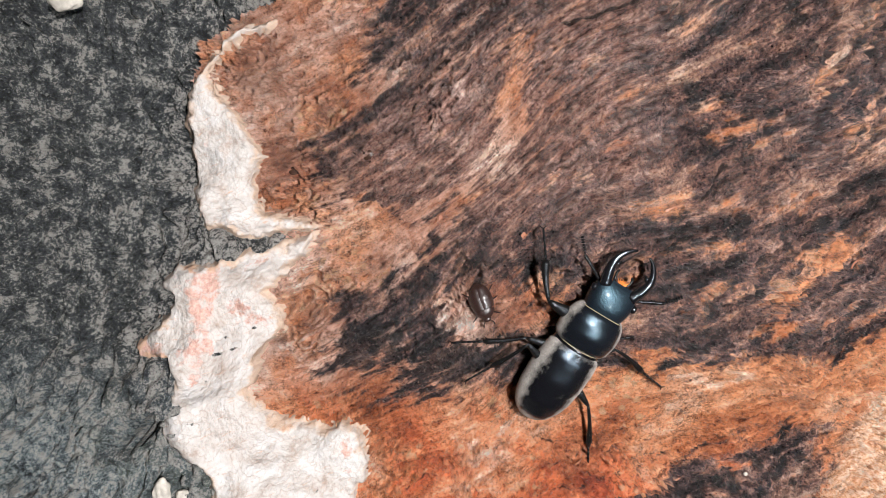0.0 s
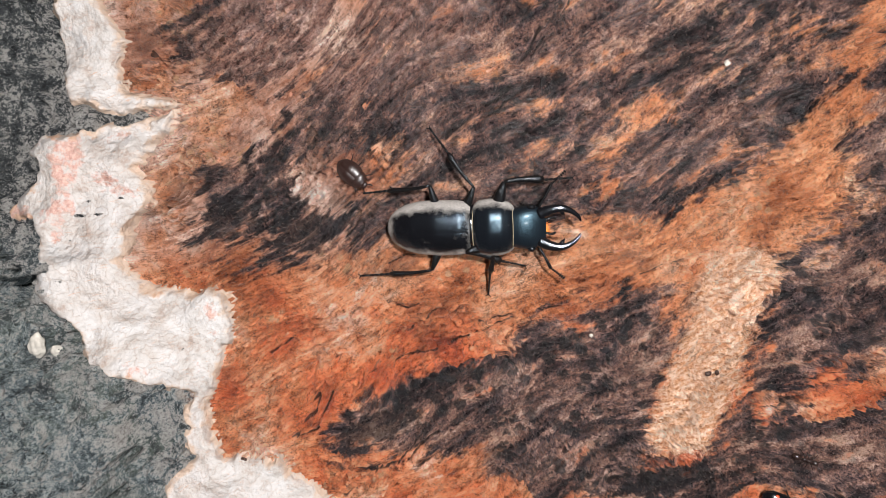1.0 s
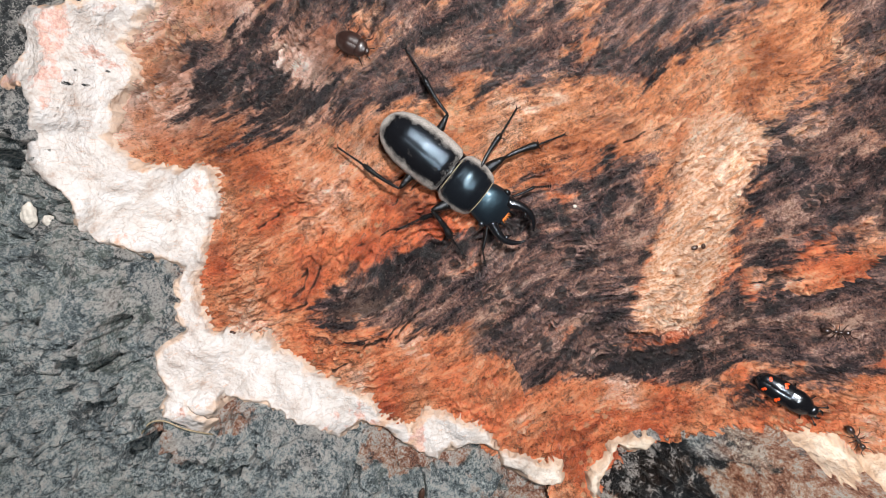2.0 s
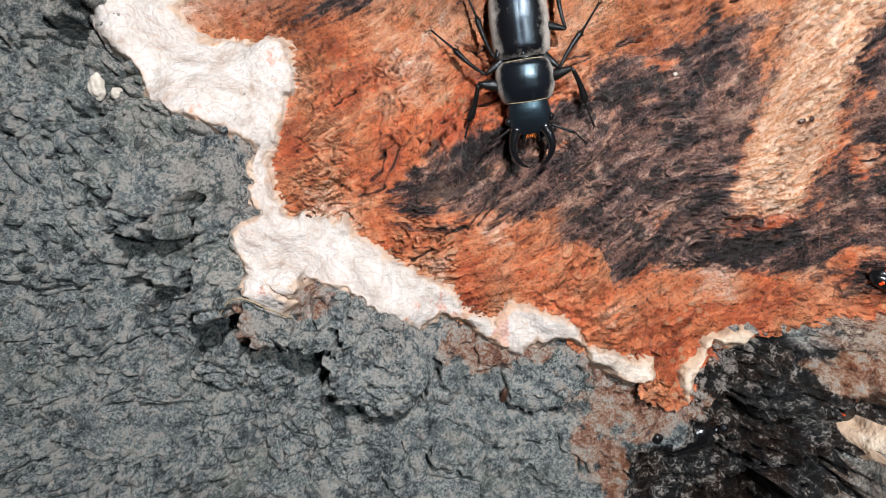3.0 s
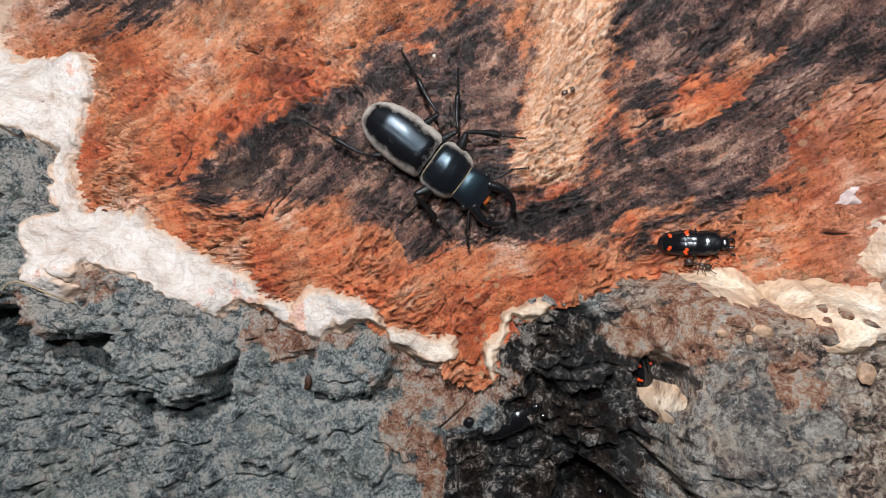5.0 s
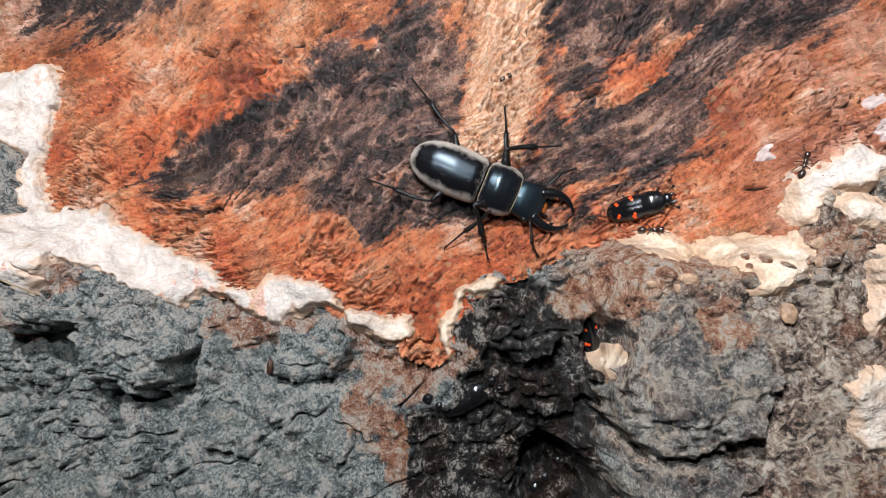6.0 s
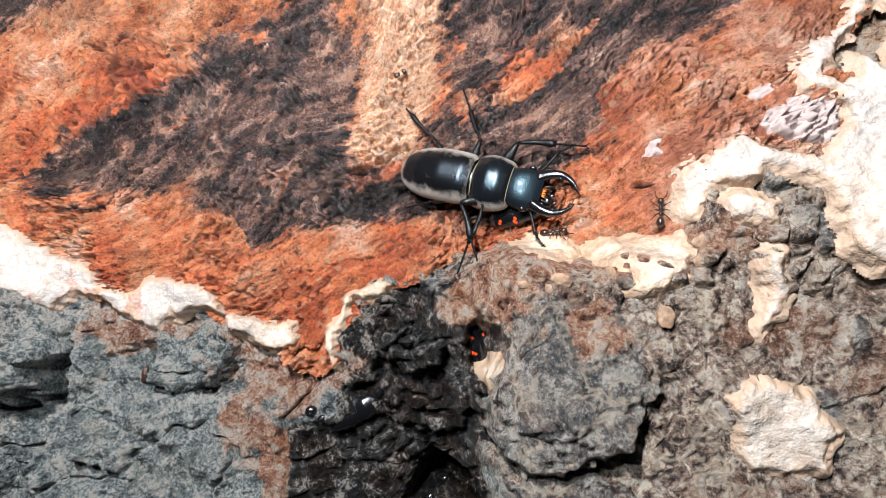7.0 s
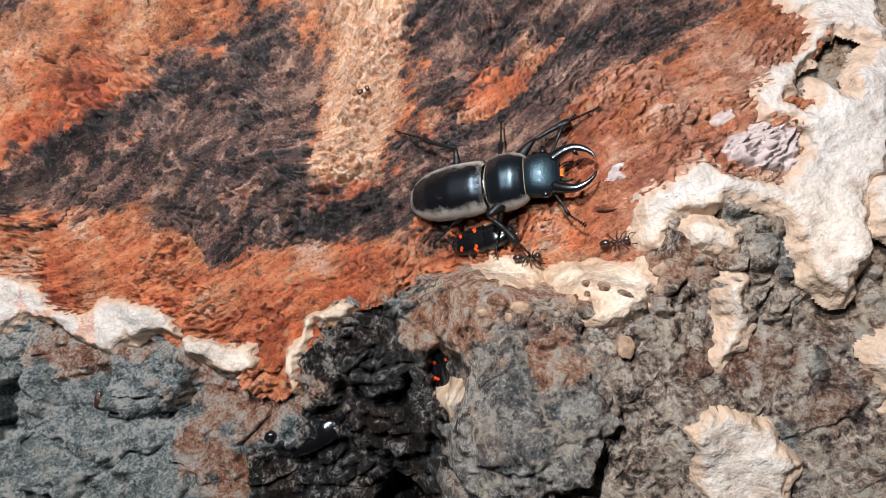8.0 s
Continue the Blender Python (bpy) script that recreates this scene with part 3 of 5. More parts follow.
def bark_material():
    m = Nodes("grey_bark")
    p = m.place()
    big, mid, fine = m.noise(p, 55, 5, 0.6), m.noise(p, 230, 6, 0.72), m.noise(p, 1300, 5, 0.75)
    mix = m.math("ADD", m.math("MULTIPLY", mid, 0.6), m.math("MULTIPLY", fine, 0.4))
    grey = m.ramp(mix, (0.40, (0.018, 0.023, 0.026)), (0.45, (0.125, 0.158, 0.170)), (0.50, (0.33, 0.38, 0.385)), (0.555, (0.72, 0.75, 0.71)))
    blue = m.ramp(mix, (0.38, (0.020, 0.028, 0.034)), (0.455, (0.13, 0.165, 0.178)), (0.53, (0.29, 0.335, 0.345)), (0.60, (0.58, 0.62, 0.60)))
    cool = m.mix(m.ramp(big, (0.45, (0, 0, 0)), (0.58, (0.85,) * 3)), grey, blue)
    green = m.mix(m.ramp(m.noise(p, 35, 4, 0.6, 0.5), (0.54, (0, 0, 0)), (0.66, (0.4,) * 3)), cool, (0.22, 0.25, 0.19))
    green = m.mix(m.ramp(m.noise(p, 125, 6, 0.72), (0.515, (0, 0, 0)), (0.565, (0.7,) * 3)), green, m.ramp(fine, (0.42, (0.10, 0.135, 0.145)), (0.5, (0.36, 0.42, 0.43)), (0.58, (0.70, 0.74, 0.71))))
    green = m.mix(m.ramp(m.noise(p, 95, 5, 0.7), (0.565, (0, 0, 0)), (0.62, (0.7,) * 3)), green, m.ramp(fine, (0.4, (0.012, 0.014, 0.016)), (0.6, (0.085, 0.095, 0.10))))
    green = m.mix(m.math("MULTIPLY", m.attr("slate"), 0.92), green, m.ramp(mix, (0.40, (0.010, 0.011, 0.013)), (0.47, (0.045, 0.049, 0.053)), (0.53, (0.125, 0.132, 0.132)), (0.58, (0.42, 0.43, 0.40))))
    hair = m.noise(p, 320, 4, 0.6, 1.2)
    warm = m.ramp(m.math("ADD", m.math("MULTIPLY", mix, 0.6), m.math("MULTIPLY", hair, 0.4)), (0.415, (0.014, 0.010, 0.009)), (0.45, (0.10, 0.072, 0.06)), (0.485, (0.29, 0.205, 0.165)), (0.52, (0.54, 0.42, 0.33)), (0.555, (0.86, 0.78, 0.67)))
    warm = m.mix(m.ramp(m.noise(p, 60, 4, 0.6), (0.54, (0, 0, 0)), (0.62, (0.65,) * 3)), warm, m.ramp(mix, (0.38, (0.06, 0.02, 0.012)), (0.5, (0.30, 0.12, 0.06)), (0.62, (0.58, 0.34, 0.22))))
    lobe = m.edge(m.math("ADD", m.attr("blue"), m.math("MULTIPLY", m.math("SUBTRACT", mid, 0.5), 40.0)), 3.0)
    warm = m.mix(m.math("MAXIMUM", m.math("MULTIPLY", lobe, 0.62), m.ramp(m.noise(p, 48, 5, 0.65), (0.56, (0, 0, 0)), (0.62, (0.75,) * 3))), warm, m.ramp(mix, (0.37, (0.014, 0.019, 0.024)), (0.47, (0.085, 0.112, 0.128)), (0.55, (0.20, 0.235, 0.25)), (0.63, (0.52, 0.55, 0.54))))
    warm = m.mix(m.math("MULTIPLY", m.attr("tan"), m.ramp(big, (0.36, (0.3,) * 3), (0.5, (0.95,) * 3))), warm, m.ramp(mix, (0.40, (0.10, 0.05, 0.03)), (0.455, (0.44, 0.27, 0.17)), (0.51, (0.66, 0.47, 0.34)), (0.57, (0.84, 0.74, 0.62))))
    web = m.tree.nodes.new("ShaderNodeTexVoronoi")
    web.feature = "DISTANCE_TO_EDGE"
    bent_place = m.put("ShaderNodeVectorMath")
    bent_place.operation = "MULTIPLY_ADD"
    m.to(bent_place, 0, m.put("ShaderNodeTexNoise", Vector=p, Scale=170.0, Detail=4.0).outputs[1]), m.to(bent_place, 1, (0.011,) * 3), m.to(bent_place, 2, p)
    m.to(web, "Vector", bent_place.outputs[0]), m.to(web, "Scale", 150.0)
    vein = m.math("MULTIPLY", m.edge(m.math("SUBTRACT", 0.07, web.outputs["Distance"]), 0.06), m.ramp(m.noise(p, 70, 4, 0.6), (0.47, (0, 0, 0)), (0.57, (0.8,) * 3)))
    warm = m.mix(m.math("MULTIPLY", vein, 0.7), warm, (0.74, 0.63, 0.50))
    field = m.math("ADD", m.attr("warm"), m.math("MULTIPLY", m.math("SUBTRACT", big, 0.5), 1.2))
    col = m.mix(m.edge(m.math("SUBTRACT", field, 0.5), 0.3), green, warm)
    # bark in and round the hollow turns near-black and glossier
    field = m.math("ADD", m.attr("dark_bark"), m.math("MULTIPLY", m.math("SUBTRACT", mid, 0.5), 1.1))
    dark_fac = m.edge(m.math("SUBTRACT", field, 0.5), 0.3)
    col = m.mix(dark_fac, col, m.mix(m.ramp(m.noise(p, 85, 4, 0.6), (0.44, (0, 0, 0)), (0.56, (1, 1, 1))), m.ramp(mix, (0.38, (0.004, 0.003, 0.003)), (0.48, (0.020, 0.014, 0.012)), (0.57, (0.075, 0.048, 0.036)), (0.66, (0.28, 0.14, 0.08))),
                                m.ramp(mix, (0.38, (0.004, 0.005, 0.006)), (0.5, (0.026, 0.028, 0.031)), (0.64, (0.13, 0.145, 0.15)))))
    field = m.math("ADD", m.attr("rim"), m.math("MULTIPLY", m.math("SUBTRACT", mid, 0.5), 18.0))
    col = m.mix(m.math("MULTIPLY", m.edge(field, 1.6), 0.9), col, m.ramp(mix, (0.38, (0.06, 0.025, 0.018)), (0.45, (0.34, 0.13, 0.07)), (0.51, (0.56, 0.32, 0.21)), (0.59, (0.84, 0.74, 0.61))))
    field = m.math("ADD", m.math("MULTIPLY", m.math("MAXIMUM", m.attr("chalk"), -15.0), 0.55), m.math("MULTIPLY", m.math("SUBTRACT", mix, 0.49), 110.0))
    col = m.mix(m.math("MULTIPLY", m.edge(field, 3.0), 0.75), col, m.ramp(fine, (0.38, (0.30, 0.27, 0.245)), (0.55, (0.62, 0.585, 0.55))))
    # the narrow gaps between bark lumps are coloured darker
    gap_dark = m.edge(m.math("SUBTRACT", m.math("ADD", m.math("SUBTRACT", 1.0, m.attr("seam")), m.math("MULTIPLY", m.math("SUBTRACT", fine, 0.5), 1.2)), 0.62), 0.3)
    col = m.mix(m.math("MULTIPLY", gap_dark, 0.75), col, m.mix(1.0, col, (0.2, 0.19, 0.19), "MULTIPLY"))
    grain = m.math("MULTIPLY", m.edge(m.math("SUBTRACT", m.noise(p, 620, 3, 0.6), 0.64), 0.035), m.ramp(big, (0.42, (0.25,) * 3), (0.55, (0.9,) * 3)))
    col = m.mix(m.math("MULTIPLY", m.math("MULTIPLY", grain, 0.75), m.math("SUBTRACT", 1.0, m.math("MULTIPLY", dark_fac, 0.9))), col, (0.42, 0.43, 0.40))
    grit = m.edge(m.math("SUBTRACT", m.noise(p, 1300, 2, 0.5), 0.67), 0.04)
    col = m.mix(m.math("MULTIPLY", m.math("MULTIPLY", grit, 0.5), m.math("SUBTRACT", 1.0, dark_fac)), col, (0.55, 0.55, 0.50))
    height = m.math("ADD", m.math("MULTIPLY", mid, 1.6), m.math("MULTIPLY", fine, 1.4))
    rough = m.math("SUBTRACT", 0.8, m.math("MULTIPLY", dark_fac, 0.52))
    return m.done(col, rough, height, 1.0, 0.0022, 0.5)


def crust_material():
    m = Nodes("chalky_crust")
    p, grain = m.place(), m.attr("grain", 1)
    mid, fine, lay = m.noise(p, 190, 6, 0.66), m.noise(p, 1300, 4, 0.65), m.noise(grain, 2.2, 4, 0.6)
    col = m.ramp(mid, (0.3, (0.34, 0.27, 0.23)), (0.42, (0.46, 0.42, 0.39)), (0.6, (0.54, 0.515, 0.50)))
    col = m.mix(m.ramp(lay, (0.60, (0, 0, 0)), (0.72, (0.7,) * 3)), col, (0.50, 0.30, 0.20))
    patch = m.math("ADD", m.noise(p, 95, 5, 0.62), m.math("MULTIPLY", m.attr("tinge"), 0.13))
    col = m.mix(m.ramp(patch, (0.66, (0, 0, 0)), (0.71, (0.75,) * 3)), col, m.ramp(fine, (0.35, (0.36, 0.13, 0.09)), (0.65, (0.58, 0.34, 0.26))))
    col = m.mix(m.ramp(m.noise(p, 110, 5, 0.7), (0.66, (0, 0, 0)), (0.74, (0.6,) * 3)), col, (0.16, 0.15, 0.14))
    col = m.mix(m.math("MULTIPLY", m.attr("cream"), 0.8), col, m.ramp(mid, (0.32, (0.36, 0.22, 0.13)), (0.45, (0.60, 0.47, 0.34)), (0.62, (0.70, 0.62, 0.50))))
    col = m.mix(m.math("MULTIPLY", m.edge(m.math("SUBTRACT", m.math("MULTIPLY", m.math("SUBTRACT", mid, 0.42), 9.0), m.attr("edge")), 0.9), 0.7), col, (0.46, 0.30, 0.19))
    bands = m.math("FRACT", m.math("MULTIPLY", m.noise(p, 75, 5, 0.5), 13.0))
    rimmed = m.ramp(bands, (0.0, (1, 1, 1)), (0.16, (0.15,) * 3), (0.35, (0, 0, 0)))
    col = m.mix(m.math("MULTIPLY", rimmed, 0.6), col, (0.40, 0.32, 0.27))
    height = m.math("ADD", m.math("MULTIPLY", bands, 1.0), m.math("ADD", mid, m.math("MULTIPLY", fine, 0.4)))
    return m.done(col, 0.6, height, 0.8, 0.0007, 0.4)


def shell_material(name, colour, dust, dusty, rough=0.22, coat=0.3, pits=1600, tint=(1, 1, 1), grainy=0.0, spec=0.55, relief=0.35):
    """Beetle shell: black gloss with a dusty bloom that follows the attribute dust."""
    m = Nodes(name)
    p = m.place()
    fine, mid = m.noise(p, pits, 3, 0.6), m.noise(p, 420, 6, 0.72)
    field = m.math("ADD", m.attr("dust"), m.math("MULTIPLY", m.math("SUBTRACT", mid, 0.5), 1.9))
    fac = m.math("MULTIPLY", m.edge(m.math("SUBTRACT", field, 0.72), 0.55), dusty)
    skin = m.ramp(m.noise(p, 3800, 2, 0.6), (0.42, colour), (0.72, tuple(grainy + c for c in colour)))
    col = m.mix(fac, skin, m.ramp(fine, (0.3, tuple(0.5 * c for c in dust)), (0.7, dust)))
    m.out.inputs["Coat Weight"].default_value = coat
    m.out.inputs["Coat Roughness"].default_value = 0.17
    m.out.inputs["Specular Tint"].default_value = (*tint, 1)
    return m.done(col, m.math("ADD", rough, m.math("MULTIPLY", fac, 0.4)), fine, relief, 0.0002, spec)


def plain_material(name, colour, rough=0.4, spec=0.5, scale=700.0, change=0.5, bump=0.3):
    m = Nodes(name)
    p = m.place()
    a = m.noise(p, scale, 4, 0.6)
    col = m.ramp(a, (0.3, tuple(c * (1 - change) for c in colour)), (0.7, tuple(min(1, c * (1 + change * 0.5)) for c in colour)))
    return m.done(col, rough, a, bump, 0.0003, spec)


WOOD, BARK, CRUST = wood_material(), bark_material(), crust_material()
SHELL = shell_material("black_shell", (0.004, 0.004, 0.005), (0.50, 0.46, 0.42), 0.85, 0.25, 0.05, 3200, (0.62, 0.82, 1), 0.002, 0.5, 0.32)
HEAD_SHELL = shell_material("blue_black_shell", (0.005, 0.007, 0.010), (0.3, 0.26, 0.22), 0.3, 0.36, 0.10, 2600, (0.45, 0.8, 1), 0.003, 0.5, 0.35)
PLATE = shell_material("thorax_shell", (0.005, 0.006, 0.008), (0.50, 0.46, 0.42), 0.85, 0.23, 0.15, 3200, (0.55, 0.82, 1), 0.002, 0.5, 0.26)
GLOSS = shell_material("gloss_black", (0.005, 0.005, 0.006), (0.2, 0.17, 0.15), 0.2, 0.17, 0.6, 1500, (0.8, 0.9, 1))
LEG = shell_material("leg_black", (0.004, 0.0035, 0.0035), (0.2, 0.15, 0.12), 0.3, 0.30, 0.05, 2600, (0.8, 0.9, 1), 0.003, 0.32, 0.8)
HAIR = plain_material("orange_brush", (0.75, 0.22, 0.04), 0.6)
FRINGE = plain_material("tawny_fringe", (0.30, 0.24, 0.15), 0.7)
SCARLET = plain_material("scarlet_mark", (0.75, 0.075, 0.012), 0.3)
BROWN_SHELL = shell_material("brown_shell", (0.022, 0.010, 0.008), (0.10, 0.06, 0.05), 0.4, 0.38, 0.3)
ANT_SHELL = shell_material("ant_shell", (0.022, 0.012, 0.010), (0.1, 0.07, 0.05), 0.3, 0.25, 0.4)
LICHEN = plain_material("lavender_lichen", (0.46, 0.38, 0.37), 0.75, 0.4, 420, 0.35, 0.25)
STONE = plain_material("pale_stone", (0.52, 0.48, 0.42), 0.7, 0.4, 500, 0.35)
SPLINTER = Nodes("splinter_wood")
SPLINTER.done(SPLINTER.mix(SPLINTER.noise(SPLINTER.place(), 800, 4, 0.6), SPLINTER.ramp(SPLINTER.put("ShaderNodeObjectInfo").outputs["Random"], (0.0, (0.10, 0.045, 0.035)), (0.35, (0.25, 0.10, 0.06)), (0.7, (0.36, 0.17, 0.10)), (1.0, (0.46, 0.26, 0.17))),
                           (0.30, 0.10, 0.05)), 0.6, SPLINTER.noise(SPLINTER.place(), 1500, 4, 0.6), 0.6, 0.0004)
SPLINTER = SPLINTER.mat
PLAIN_BARK = plain_material("far_bark", (0.12, 0.125, 0.12), 0.85, 0.3, 90, 0.6, 0.9)
NUGGET = plain_material("tan_crust", (0.36, 0.24, 0.16), 0.65, 0.4, 420, 0.6, 0.7)
HUSK = plain_material("brown_husk", (0.05, 0.024, 0.016), 0.35)


# ---- mesh helpers ----
def part(name, bm, material, parent, label=""):
    mesh = bpy.data.meshes.new(name)
    bm.to_mesh(mesh)
    bm.free()
    mesh.materials.append(material)
    for poly in mesh.polygons:
        poly.use_smooth = True
    ob = new(name, mesh)
    ob.parent = parent
    return tagged(ob, label)


def world_point(u, v, h):
    return u / 1000, FACE - h / 1000, 1.1 + v / 1000


def sheet(name, plan, height, keep, material, parent=None, extra=(), label=""):
    """A mesh of the grid's faces whose corners are kept."""
    quad = keep[:-1, :-1] & keep[1:, :-1] & keep[1:, 1:] & keep[:-1, 1:]
    if not quad.any():
        return None
    number = np.arange(keep.size).reshape(keep.shape)
    faces = np.stack([number[:-1, :-1][quad], number[:-1, 1:][quad], number[1:, 1:][quad], number[1:, :-1][quad]], 1)
    used, faces = np.unique(faces, return_inverse=True)
    faces = faces.reshape(-1, 4)
    u, v, h = (a.ravel()[used] for a in (plan.u, plan.v, height))
    co = np.stack([u / 1000, FACE - h / 1000, 1.1 + v / 1000], 1).astype(np.float32)
    mesh = bpy.data.meshes.new(name)
    mesh.vertices.add(len(co))
    mesh.vertices.foreach_set("co", co.ravel())
    mesh.loops.add(faces.size)
    mesh.loops.foreach_set("vertex_index", faces.ravel().astype(np.int32))
    mesh.polygons.add(len(faces))
    mesh.polygons.foreach_set("loop_start", np.arange(0, faces.size, 4, dtype=np.int32))
    mesh.update(calc_edges=True)
    mesh.polygons.foreach_set("use_smooth", np.ones(len(faces), bool))
    for key, field in extra:
        a = mesh.attributes.new(key, "FLOAT", "POINT")
        a.data.foreach_set("value", field.ravel()[used].astype(np.float32))
    a = mesh.attributes.new("grain", "FLOAT_VECTOR", "POINT")
    vec = np.stack([plan.s.ravel()[used] / 6.0, plan.n.ravel()[used] / 1.6, 0 * u], 1).astype(np.float32)
    a.data.foreach_set("vector", vec.ravel())
    mesh.materials.append(material)
    ob = new(name, mesh)
    ob.parent = parent
    return tagged(ob, label)


# ---- the trunk ----
trunk = tagged(new("tree_trunk"), "wounded tree trunk with torn orange wood and grey bark", "tree trunk", kind="structure")


def build_trunk():
    step = 0.4
    u, v = np.meshgrid(np.arange(-128, 272, step), np.arange(-108, 178, step))
    plan = Plan(u, v)
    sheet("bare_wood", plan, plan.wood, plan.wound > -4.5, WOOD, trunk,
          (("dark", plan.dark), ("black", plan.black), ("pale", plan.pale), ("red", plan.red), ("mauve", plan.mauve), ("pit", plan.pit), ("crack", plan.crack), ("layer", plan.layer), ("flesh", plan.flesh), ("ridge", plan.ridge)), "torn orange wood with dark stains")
    wu = u + 9 * fbm(u / 13, v / 13, 107, 4, 0.6)
    wv = v + 7 * fbm(u / 11, v / 11, 113, 4, 0.6)
    for outline, lift, bare in FLAKES:
        d = inside(outline, u + 1.5 * fbm(u / 4, v / 4, 131, 3, 0.6), v + 1.5 * fbm(u / 4, v / 4, 137, 3, 0.6))
        tops = [b for a, b in outline]
        down = (max(tops) - v) / (max(tops) - min(tops))
        h = plan.wood + lift * np.clip((d + 0.3) / 1.2, -0.8, 1) * (0.3 + 0.7 * smooth(0.1, 0.9, down))
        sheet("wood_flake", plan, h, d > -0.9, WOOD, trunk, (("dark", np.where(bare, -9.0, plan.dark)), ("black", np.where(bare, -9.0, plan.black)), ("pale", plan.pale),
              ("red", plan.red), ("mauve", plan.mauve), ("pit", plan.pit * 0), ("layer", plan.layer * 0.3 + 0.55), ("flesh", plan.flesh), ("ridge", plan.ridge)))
    warm = smooth(110, 128, wu) + 0.5 * smooth(70, 100, wu) * smooth(-50, -20, wv)
    rough_edge = 7 * fbm(u / 7, v / 7, 103, 3, 0.6)
    # where the bark is near-black: the hollow and the bark round it
    dark_bark = 0.95 * smooth(-5, 1, plan.hole + rough_edge) + 0.85 * smooth(82, 90, wu) * smooth(127, 120, wu) * smooth(-19, -24, wv)
    rim = 2.0 - np.abs(plan.wound + 2.5) - 4 * smooth(84, 96, wu) * smooth(126, 118, wu) - 6 * smooth(60, 100, v)
    for cu, cv, ru, rv in ((72, -38, 18, 11), (134, -20, 12, 6), (30, -24, 12, 6), (60, -55, 7, 9), (26, -20, 10, 6), (-30, -15, 6, 7), (-12, -5, 8, 5), (64, -30, 11, 5), (80, -33, 5, 9), (128, -27, 8, 6), (147, -36, 6, 4), (66, -64, 8, 7), (121, -28, 9, 5), (38, -22, 10, 6), (150, -20, 30, 6)):
        rim = np.maximum(rim, 10 * (1 - np.hypot((wu - cu) / ru, (wv - cv) / rv)))
    rim = rim - 20 * smooth(-1, 5, plan.hole)
    tan = smooth(202, 218, wu) * smooth(-26, -12, wv) + 0.5 * smooth(190, 200, wu) * smooth(-42, -30, wv)
    tags = (("tan", tan), ("chalk", plan.chalk), ("slate", smooth(45, 85, v)), ("warm", warm), ("dark_bark", dark_bark), ("rim", rim), ("blue", plan.blue), ("seam", plan.seam))
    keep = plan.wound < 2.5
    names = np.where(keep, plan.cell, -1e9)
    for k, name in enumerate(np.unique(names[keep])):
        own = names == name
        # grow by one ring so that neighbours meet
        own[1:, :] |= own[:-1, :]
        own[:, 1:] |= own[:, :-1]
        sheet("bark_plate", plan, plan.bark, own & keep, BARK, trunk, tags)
    for d, (outline, lift) in zip(plan.lobe, LOBES):
        tops = [b for a, b in outline]
        down = (max(tops) - v) / (max(tops) - min(tops))
        t = np.clip((d + 0.6) / 5.0, 0, 1)
        h = plan.bark + lift * np.sqrt(np.maximum(0, 1 - (1 - t) ** 2)) * (0.35 + 0.65 * smooth(0.0, 0.75, down)) - 0.8 + 0.4 * plan.knob
        lobe_tags = tuple((key, field * 0 if key == "dark_bark" and 125 < outline[0][0] + 8 and outline[0][0] > 110 else field) for key, field in tags)
        sheet("bark_plate", plan, h, (d > -1.3) & (plan.wound < 1.5), BARK, trunk, lobe_tags)
    under = np.maximum(plan.wood, plan.bark)
    for _ in range(3):
        for axis in (0, 1):
            under = sum(np.roll(under, k, axis) for k in range(-4, 5)) / 9
    for k, d in enumerate(plan.crusts):
        h = under + 0.6 + (1.9 - 0.8 * smooth(100, 150, u)) * np.clip((d + 0.2) / 1.0, -2.2, 1) + (0.14 + 0.2 * smooth(100, 150, u)) * plan.wrinkle * np.clip(d / 2, 0, 1)
        tinge = smooth(104, 96, v) * smooth(62, 76, v) * smooth(-38, -46, u) + 0.6 * smooth(-4, -12, v) * smooth(60, 30, u)
        sheet("pale_crust", plan, h, d > -2.2, CRUST, trunk, (("tinge", tinge), ("cream", smooth(-2, -16, v + 0.2 * rough_edge) * smooth(40, 100, u) * (1 - 0.6 * smooth(155, 175, u))), ("edge", d)), "chalky white fungal crust")

    for outline in ([(185, 2), (191, 5), (198, 5), (199, 0), (198, -4), (193, -4), (186, -2)], [(163, 0), (166, 4.5), (168, 4), (167, 0)], [(184.5, 9), (187.5, 10.5), (188.5, 8), (186, 7)]):
        d = inside(outline, u + 1.6 * fbm(u / 4, v / 4, 141, 3, 0.6), v + 1.6 * fbm(u / 4, v / 4, 147, 3, 0.6))
        sheet("lichen_patch", plan, plan.wood + 0.8 * np.clip((d + 0.2) / 1.0, -0.9, 1), d > -0.9, LICHEN, trunk, (), "thin lavender-grey lichen patch")


